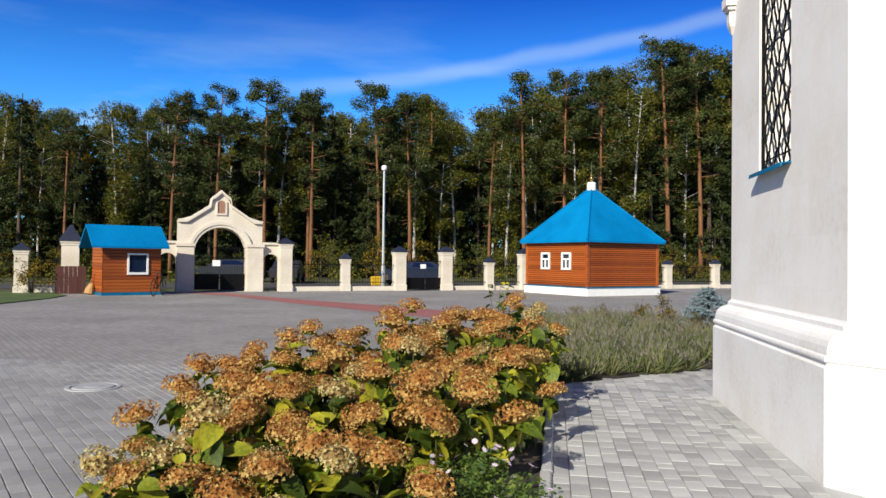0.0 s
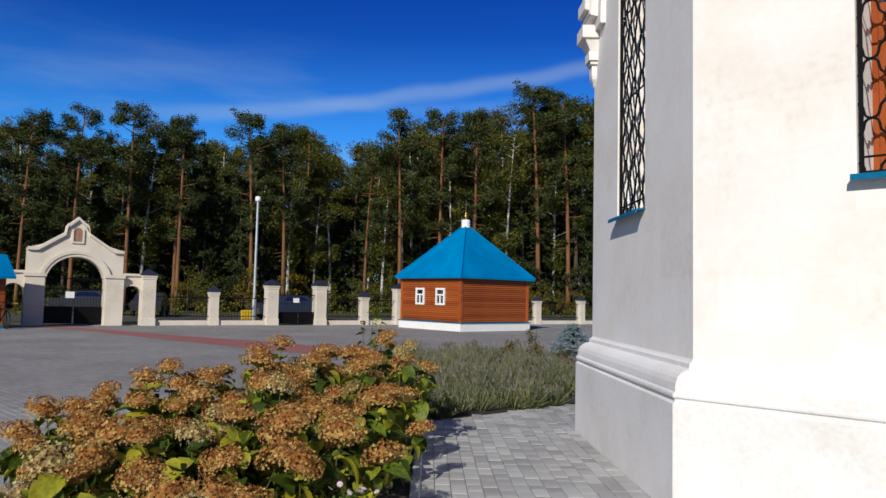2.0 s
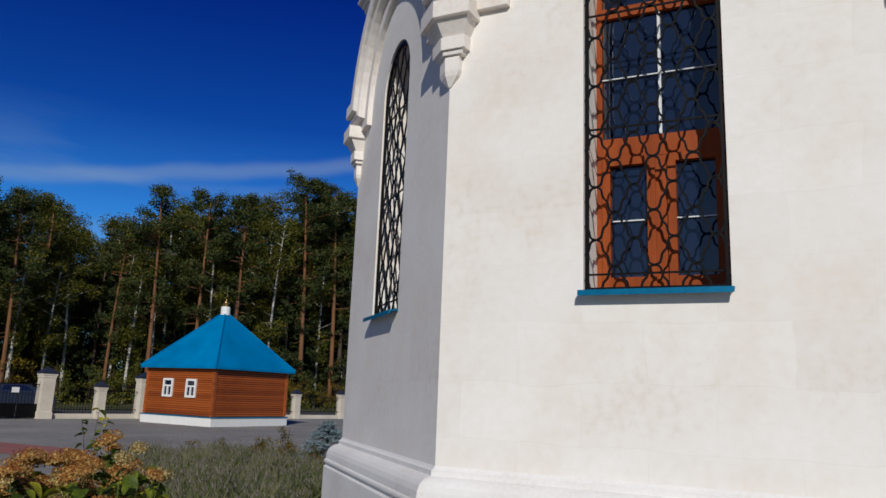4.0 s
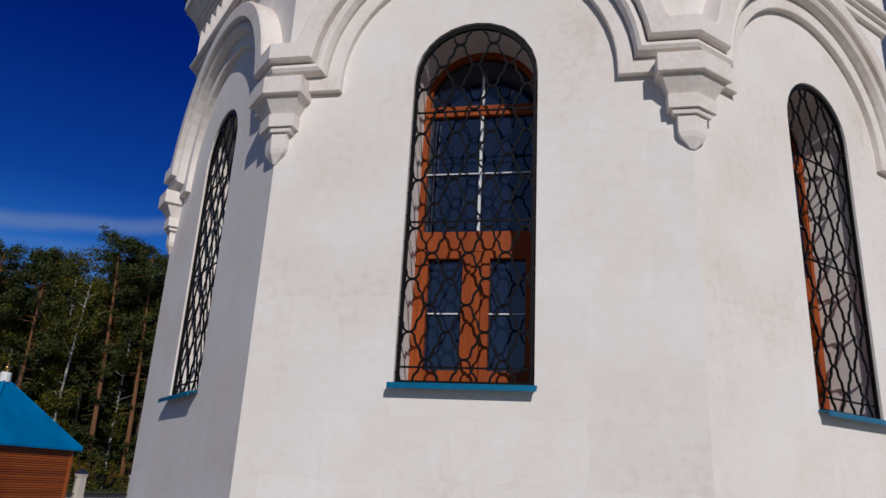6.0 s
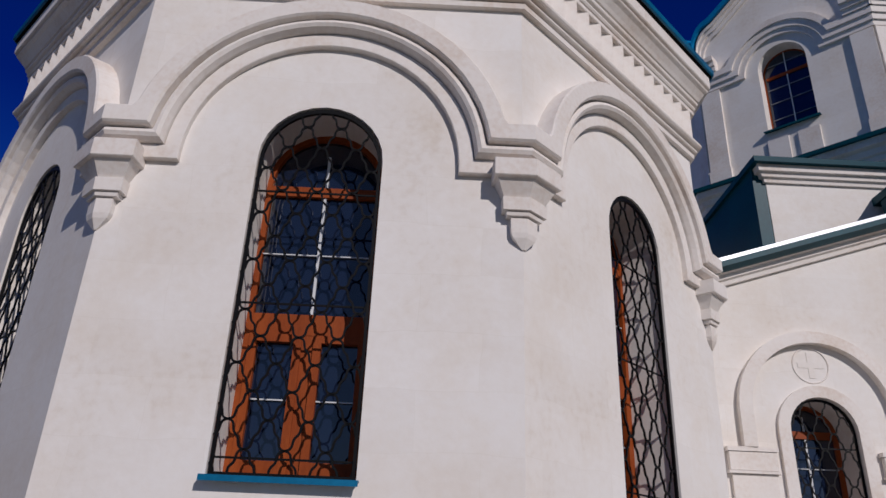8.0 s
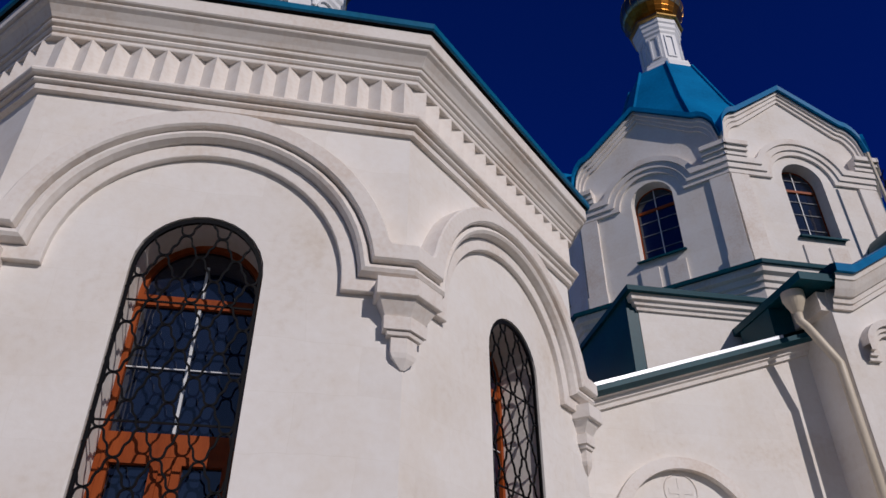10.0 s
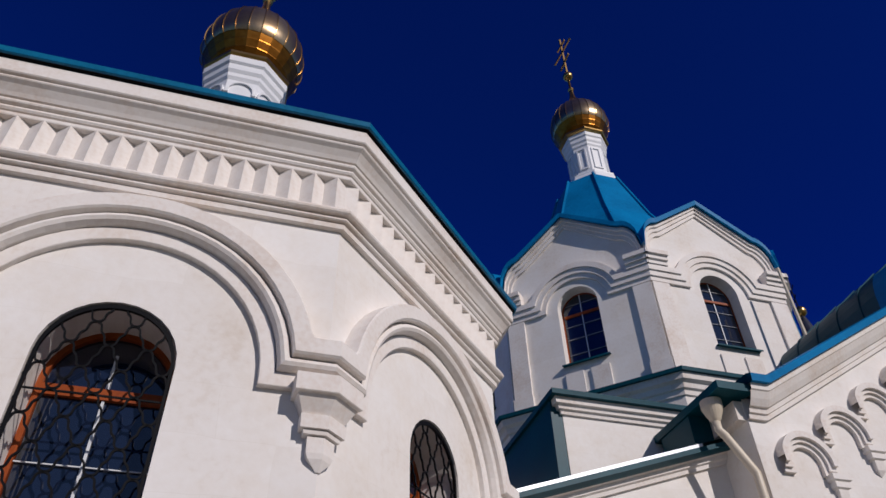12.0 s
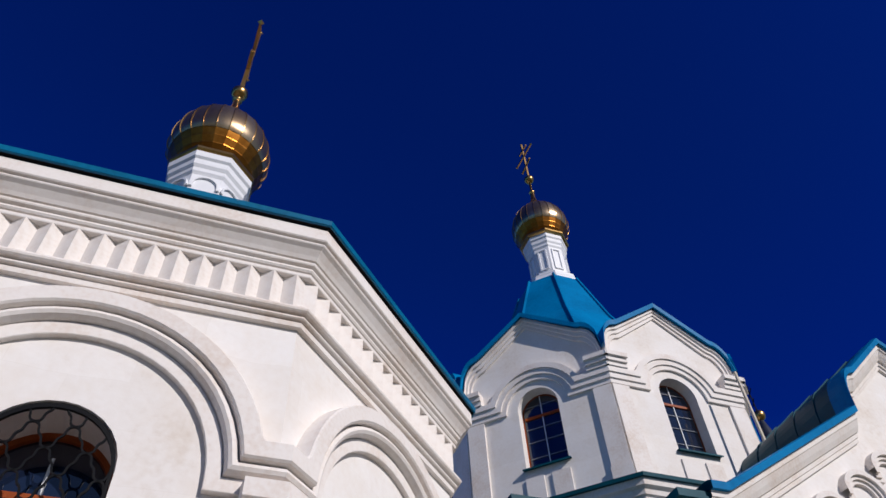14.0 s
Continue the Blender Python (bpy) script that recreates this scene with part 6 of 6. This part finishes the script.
def lavender():
    rng_ = random.Random(8)
    v, f, v2, f2 = [], [], [], []
    clumps = []
    while len(clumps) < 400:
        x, y = rng_.uniform(-0.9, 4.8), rng_.uniform(9.1, 18.9)
        if inside(LAV, x, y):
            clumps.append((x, y, rng_.uniform(0.28, 0.46)))
    for cx, cy, h in clumps:
        for i in range(80):
            a, q = rng_.uniform(0, 6.3), rng_.random() ** 0.6
            bx, by = cx + 0.10 * q * math.cos(a), cy + 0.10 * q * math.sin(a)
            tx, ty = cx + 0.34 * q * math.cos(a) + rng_.gauss(0, 0.07), cy + 0.34 * q * math.sin(a) + rng_.gauss(0, 0.07)
            tz = h * (1.05 - 0.5 * q * q) * rng_.uniform(0.45, 1.08)
            w = 0.0036
            dx, dy = rng_.choice(((1, 0), (0, 1), (0.7, 0.7), (0.7, -0.7)))
            o = len(v)
            v += [(bx - dx * w, by - dy * w, 0.01), (bx + dx * w, by + dy * w, 0.01), ((bx + tx) / 2 + dx * w * 1.6, (by + ty) / 2 + dy * w * 1.6, tz * 0.6), (tx, ty, tz), ((bx + tx) / 2 - dx * w * 1.6, (by + ty) / 2 - dy * w * 1.6, tz * 0.6)]
            f.append((o, o + 1, o + 2, o + 3, o + 4))
            if i % 4 == 0:
                o = len(v2)
                s = 0.007
                v2 += [(tx - s, ty, tz), (tx + s, ty, tz), (tx, ty - s, tz + 0.02), (tx + rng_.gauss(0, 0.02), ty + rng_.gauss(0, 0.02), tz + 0.065), (tx, ty + s, tz + 0.02)]
                f2 += [(o, o + 3, o + 1), (o + 2, o + 3, o + 4)]
    GREY = mottled("lavender_leaf", [(0.045, 0.06, 0.024), (0.10, 0.12, 0.05), (0.175, 0.18, 0.07)], 0.8, 20.0, 0.8, bump=0.0, island=0.4, spec=0.2)
    SPIKE = mottled("faded_lavender_spike", [(0.09, 0.075, 0.07), (0.18, 0.155, 0.145)], 2.0, 20.0, 0.8, bump=0.0, island=0.5)
    ob = empty("lavender")
    tagged(ob, "bed of grey green lavender with faded purple spikes", "lavender", kind="stuff")
    raw("leaves", v, f, GREY, ob)
    raw("spikes", v2, f2, SPIKE, ob)


lavender()


def blue_spruce():
    rng_ = random.Random(4)
    ob = empty("blue_spruce", pose(3.35, 16.6, 0.0))
    tagged(ob, "small silvery blue spruce beside the lavender", "spruce")
    part("trunk", Geo().tube([(0, 0, 0), (0, 0, 0.95)], 0.04, 6, 0.01), BARK_DARK, ob)
    g = Geo()
    v, f = [], []
    for i in range(120):
        t = rng_.random()
        z = 0.12 + 0.85 * t
        L = 0.62 * (1 - t) ** 0.8 + 0.08
        a = rng_.uniform(0, 6.3)
        for k in range(16):
            q = k / 15
            c = Vector((math.cos(a) * L * q, math.sin(a) * L * q, z + 0.12 * q * L))
            for s in range(3):
                d = Vector((rng_.gauss(0, 1), rng_.gauss(0, 1), rng_.gauss(0.3, 1))).normalized() * 0.075
                w = d.orthogonal().normalized() * 0.011
                o = len(v)
                v += [tuple(c - w), tuple(c + w), tuple(c + d)]
                f.append((o, o + 1, o + 2))
    SILVER = mottled("silver_needles", [(0.12, 0.17, 0.19), (0.20, 0.27, 0.30)], 3.0, 20.0, 0.7, bump=0.0, island=0.4)
    raw("needles", v, f, SILVER, ob)
    for px, py, s in ((2.5, 16.9, 0.22), (2.0, 17.6, 0.18), (4.1, 16.3, 0.17), (1.2, 18.0, 0.14), (3.0, 15.9, 0.14), (0.6, 18.4, 0.12)):
        o2 = plant("bush", Vector((px, py, 0)), s)
        tagged(o2, "low yellowing shrub in the garden bed", "shrub", "garden shrubs")


blue_spruce()


def sapling():
    rng_ = random.Random(2)
    ob = empty("sapling", pose(-0.72, 9.6, 0.0))
    tagged(ob, "thin sapling with a few green leaves", "sapling")
    g = Geo()
    tips = []
    for x, y, z in ((0.05, 0, 1.32), (-0.12, 0.03, 1.2), (0.16, 0.02, 1.22)):
        g.tube([(0, 0, 0), (x * 0.3, y, z * 0.6), (x, y, z)], 0.008, 4, 0.003)
        tips.append((x, y, z))
    g.make("stem", BARK_DARK, ob)
    for x, y, z in tips:
        for j in range(9):
            o2 = new("leaf", LEAVES[2])
            t = rng_.uniform(0.72, 1.0)
            k = rng_.uniform(0.5, 0.8)
            o2.parent = ob
            o2.matrix_basis = pose(x * t, y * t, z * t, rng_.uniform(-40, 40), rng_.uniform(-30, 30), rng_.uniform(0, 360)) @ Matrix.Diagonal((k, k, k, 1))


sapling()


# manhole
def manhole():
    ob = empty("manhole", pose(-5.2, 7.70, 0.0))
    tagged(ob, "round concrete manhole ring with pale cover in the paving", "manhole")
    part("ring", Geo().lathe([(0.30, 0.0), (0.30, 0.014), (0.29, 0.018), (0.255, 0.018), (0.25, 0.008)], 32), KERB, ob)
    part("cover", Geo().lathe([(0.225, 0.008), (0.225, 0.018), (0.215, 0.023), (0.1, 0.021), (0.09, 0.026), (0.0, 0.026)], 32), KERB, ob, "pale worn metal cover")


manhole()


# bicycle at the booth
def bicycle():
    ob = empty("bicycle", pose(-15.45, 26.9, 0.0, 0, 0, 100))
    tagged(ob, "dark bicycle leaning by the guard booth", "bicycle")
    RUBBER = mottled("rubber", [(0.01, 0.01, 0.01), (0.02, 0.02, 0.02)], 5, 40, 0.8)
    for x in (-0.5, 0.5):
        wh = empty("wheel", pose(x, 0, 0.33), ob)
        part("tyre", Geo().tube([(0.32 * math.cos(t), 0, 0.32 * math.sin(t)) for t in [2 * math.pi * i / 24 for i in range(25)]], 0.02, 6), RUBBER, wh)
        part("spokes", Geo().tube([(-0.3, 0, 0), (0.3, 0, 0)], 0.004, 3).tube([(0, 0, -0.3), (0, 0, 0.3)], 0.004, 3).tube([(-0.21, 0, -0.21), (0.21, 0, 0.21)], 0.004, 3).tube([(-0.21, 0, 0.21), (0.21, 0, -0.21)], 0.004, 3), IRON, wh)
    g = Geo()
    for a, b in (((-0.5, 0, 0.33), (-0.05, 0, 0.3)), ((-0.5, 0, 0.33), (-0.15, 0, 0.78)), ((-0.15, 0, 0.85), (-0.05, 0, 0.3)), ((-0.15, 0, 0.72), (0.33, 0, 0.78)), ((-0.05, 0, 0.3), (0.35, 0, 0.7)), ((0.5, 0, 0.33), (0.32, 0, 0.95))):
        g.tube([a, b], 0.017, 6)
    part("bike_frame", g, IRON, ob)
    part("handlebar", Geo().tube([(0.25, -0.27, 1.0), (0.32, 0, 0.96), (0.25, 0.27, 1.0)], 0.012, 6), IRON, ob)
    part("saddle", Geo().grid([[(-0.28, -w, 0.86), (-0.28, w, 0.86), (-0.28, w, 0.9), (-0.28, -w, 0.9)] for w in (0.07,)] + [[(-0.02, -0.02, 0.87), (-0.02, 0.02, 0.87), (-0.02, 0.02, 0.9), (-0.02, -0.02, 0.9)]], closed=True, caps=True), RUBBER, ob)


bicycle()
tagged(plant('bush', Vector((-20.6, 26.4, 0)), 0.42), 'thin yellowing shrub beside the guard booth', 'shrub', 'garden shrubs')


# brooms leaning on the booth and dark red boards behind them
STRAW = mottled("broom_straw", [(0.30, 0.17, 0.06), (0.45, 0.28, 0.11)], 6.0, 60.0, 0.8, bump=0.3)
RED_BOARD = mottled("dark_red_board", [(0.04, 0.008, 0.006), (0.07, 0.015, 0.010)], 2.0, 30.0, 0.6, bump=0.1, random_mix=0.3)
for i, (dx, dy, tilt) in enumerate(((-18.25, 26.65, 12), (-18.42, 26.75, 16))):
    broom = empty("broom", pose(dx, dy, 0.02, -tilt * 0.3, tilt, 46))
    tagged(broom, "straw broom leaning against the timber booth", "broom", "brooms at the booth")
    part("handle", Geo().tube([(0, 0, 0.35), (0, 0, 1.35)], 0.016, 6), LOG, broom)
    part("bristles", Geo().lathe([(0.02, 0.0), (0.15, 0.01), (0.13, 0.2), (0.05, 0.42), (0.02, 0.45)], 9), STRAW, broom, "fanned straw bristles")
screen_ = empty("board_screen", pose(-19.35, 27.0, 0, 0, 0, 33))
tagged(screen_, "dark red board screen between pillar and booth", "fence")
for i in range(7):
    part("board", Geo().box(-0.55 + 0.16 * i, -0.40 + 0.16 * i, -0.012, 0.012, 0.0, 1.12), RED_BOARD, screen_)

# parked cars behind the fence
def car(p, turn, colour, label):
    ob = empty("car", pose(p.x, p.y, 0, 0, 0, turn))
    tagged(ob, label, "car", "parked cars")
    PAINT = mottled("car_paint", [tuple(c * 0.9 for c in colour), colour], 2.0, 30.0, 0.25, bump=0.0)
    prof = [(-2.1, 0.35), (-2.15, 0.75), (-1.95, 0.95), (-1.2, 1.0), (-0.55, 1.42), (0.75, 1.45), (1.45, 1.0), (2.05, 0.92), (2.15, 0.6), (2.1, 0.3)]
    g = Geo().grid([[(x, y * (0.86 if z > 1.1 else 1.0), z) for x, z in prof] for y in (-0.85, -0.8, 0.8, 0.85)])
    for y in (-0.85, 0.85):
        g.add([(x, y * (0.86 if z > 1.1 else 1.0), z) for x, z in prof], [tuple(range(len(prof)))])
    part("body", g, PAINT, ob, smooth=False)
    for y in (-1, 1):
        part("side_window", Geo().add([(-1.0, y * 0.84, 1.03), (-0.5, y * 0.745, 1.37), (0.7, y * 0.745, 1.39), (1.2, y * 0.84, 1.03)], [(0, 1, 2, 3)]), GLASS, ob)
    RUBBER = mottled("tyre_rubber", [(0.01, 0.01, 0.01), (0.02, 0.02, 0.02)], 5, 40, 0.8)
    for x in (-1.35, 1.35):
        for y in (-0.8, 0.8):
            part("wheel", Geo().lathe([(0.2, -0.1), (0.31, -0.1), (0.32, 0.0), (0.31, 0.1), (0.2, 0.1)], 18), RUBBER, ob, m=pose(x, y, 0.32, 90))


car(on_fence(1.0, 15), FENCE_A + 3, (0.05, 0.055, 0.065), "dark grey car parked beyond the gate")
car(on_fence(11.0, 7), FENCE_A, (0.03, 0.04, 0.07), "dark blue car parked behind the fence")
car(on_fence(4.5, 13), FENCE_A + 70, (0.03, 0.03, 0.035), "dark car parked at the wood's edge")


def bin_():
    p = on_fence(8.6, 7.5)
    ob = empty("sand_bin", pose(p.x, p.y, 0, 0, 0, FENCE_A))
    tagged(ob, "yellow plastic grit bin behind the fence", "bin")
    YEL = mottled("yellow_plastic", [(0.55, 0.33, 0.02), (0.70, 0.45, 0.03)], 3, 30, 0.5)
    part("bin_body", Geo().grid([[(sx * a, sy * a * 0.7, z) for sx, sy in ((-1, -1), (1, -1), (1, 1), (-1, 1))] for a, z in ((0.26, -0.01), (0.30, 0.42))], closed=True, caps=True), YEL, ob)
    part("lid", Geo().grid([[(sx * a, sy * a * 0.7, z) for sx, sy in ((-1, -1), (1, -1), (1, 1), (-1, 1))] for a, z in ((0.33, 0.424), (0.33, 0.46), (0.22, 0.53))], closed=True, caps=True), YEL, ob)


bin_()
wi = on_fence(8.6)
ob = empty("wicket_gate", pose(wi.x, wi.y, 0, 0, 0, FENCE_A))
tagged(ob, "black iron double gate between two pillars with white notice", "gate")
for sx in (-0.52, 0.52):
    part("lower_panel", Geo().box(sx - 0.5, sx + 0.5, -0.012, 0.012, 0.06, 0.6), IRON, ob)
    for z in (0.6, 1.45):
        part("rail", Geo().box(sx - 0.5, sx + 0.5, -0.018, 0.018, z, z + 0.04), IRON, ob)
    for i in range(8):
        part("bar", Geo().tube([(sx - 0.48 + 0.96 * i / 7, 0, 0.6), (sx - 0.48 + 0.96 * i / 7, 0, 1.6)], 0.011, 4), IRON, ob)
part("notice", Geo().box(-0.28, 0.02, -0.04, -0.02, 1.1, 1.32), WHITE_PAINT, ob, "white notice sign")


# overhead cable behind the gate
ob = empty("overhead_cable")
tagged(ob, "thin black overhead cable behind the gateway", "cable")
for i, (s0, s1) in enumerate(((-30.0, 6.55), (6.55, 40.0))):
    pts = []
    for k in range(17):
        t = k / 16
        p = on_fence(s0 + (s1 - s0) * t, 0.6 + (3.0 * (1 - t) if i == 0 else 3.0 * t))
        pts.append((p.x, p.y, 6.0 - 2.6 * t * (1 - t) + (0.3 * (1 - t) if i == 0 else 0.3 * t)))
    part("cable", Geo().tube(pts, 0.012, 4), IRON, ob)


# ---------------------------------------------------------------- paving pieces
paving = empty("paved_path")
tagged(paving, "path of grey concrete blocks beside the apse", "pavement", kind="structure")
flat("path_bed", [(-0.02, 3.25), (2.98, 3.25), (3.02, 11.4), (2.35, 10.9), (0.16, 9.1)], 0.004, KERB, "sandy joints between the paving blocks")
rng = random.Random(21)
PW = 0.128
shapes = {}
far = Geo()
near_count = 0


def paver_shape(L):
    if L not in shapes:
        w, b = PW / 2 - 0.0025, 0.003
        l2 = L / 2 - 0.003
        g = Geo().grid([[(-w, -l2, 0), (w, -l2, 0), (w, l2, 0), (-w, l2, 0)], [(-w, -l2, 0.011), (w, -l2, 0.011), (w, l2, 0.011), (-w, l2, 0.011)], [(-w + b, -l2 + b, 0.013), (w - b, -l2 + b, 0.013), (w - b, l2 - b, 0.013), (-w + b, l2 - b, 0.013)]], closed=True, caps=True)
        shapes[L] = g
    return shapes[L]


paver_mesh = {}
for col in range(23):
    x = 0.064 + PW * col
    y = 3.3 + rng.uniform(-0.2, 0)
    while y < 11.6:
        L = rng.choice((0.128, 0.19, 0.19, 0.256, 0.256))
        yc = y + L / 2
        y += L
        if x > 1.78 and 4.9 < yc < 8.6 or x > 1.7 and yc < 5.0 and x > 6.9 - yc:
            continue
        if yc > 9.05 + (x - 0.16) * 0.82:
            continue
        dz, tilt = rng.gauss(0, 0.0015), rng.gauss(0, 0.35)
        m_ = pose(x, yc, 0.004 + dz, tilt, rng.gauss(0, 0.35), 0)
        if yc < 8.6 and near_count < 300:
            near_count += 1
            if L not in paver_mesh:
                paver_mesh[L] = paver_shape(L).make("paver", PAVER, paving, m=m_)
            else:
                o2 = new("paver", paver_mesh[L].data)
                o2.parent, o2.matrix_basis = paving, m_
        else:
            s = paver_shape(L)
            far.add([m_ @ Vector(p) for p in s.v], s.f)
PAVER_FAR = mottled("concrete_paver_joined", [(0.26, 0.255, 0.25), (0.36, 0.355, 0.345), (0.45, 0.445, 0.43)], 2.0, 90.0, 0.85, bump=0.25, island=0.34)
ob = raw("paver_field", far.v, far.f, PAVER_FAR, paving)
ob["kind"] = "stuff"

# the diagonal paving of the plaza nearest to the bed
field = Geo()
rng = random.Random(33)
for i in range(-60, 60):
    for j in range(-40, 40):
        cx, cy = (i + 0.5 * (j % 2)) * 0.21, j * 0.105
        x, y = -4.6 - cx * 0.7071 + cy * 0.7071, 6.2 + cx * 0.7071 + cy * 0.7071
        if not (-8.2 < x < -1.6 and 3.4 < y < 9.6) or x > -3.05 + (y - 3.0) * 0.2:
            continue
        m_ = pose(x, y, 0.001 + rng.gauss(0, 0.0012), rng.gauss(0, 0.3), rng.gauss(0, 0.3), 135)
        a_, b_ = 0.1, 0.048
        v_ = [(-a_, -b_, 0), (a_, -b_, 0), (a_, b_, 0), (-a_, b_, 0), (-a_ + 0.002, -b_ + 0.002, 0.006), (a_ - 0.002, -b_ + 0.002, 0.006), (a_ - 0.002, b_ - 0.002, 0.006), (-a_ + 0.002, b_ - 0.002, 0.006)]
        field.add([m_ @ Vector(p) for p in v_], [(4, 5, 6, 7), (0, 1, 5, 4), (1, 2, 6, 5), (2, 3, 7, 6), (3, 0, 4, 7)])
PLAZA_BLOCK = mottled("plaza_block_joined", [(0.205, 0.20, 0.193), (0.265, 0.26, 0.25), (0.33, 0.325, 0.31)], 1.2, 90.0, 0.85, bump=0.25, island=0.22)
ob = raw("plaza_paver_field", field.v, field.f, PLAZA_BLOCK, paving)
ob["kind"] = "stuff"
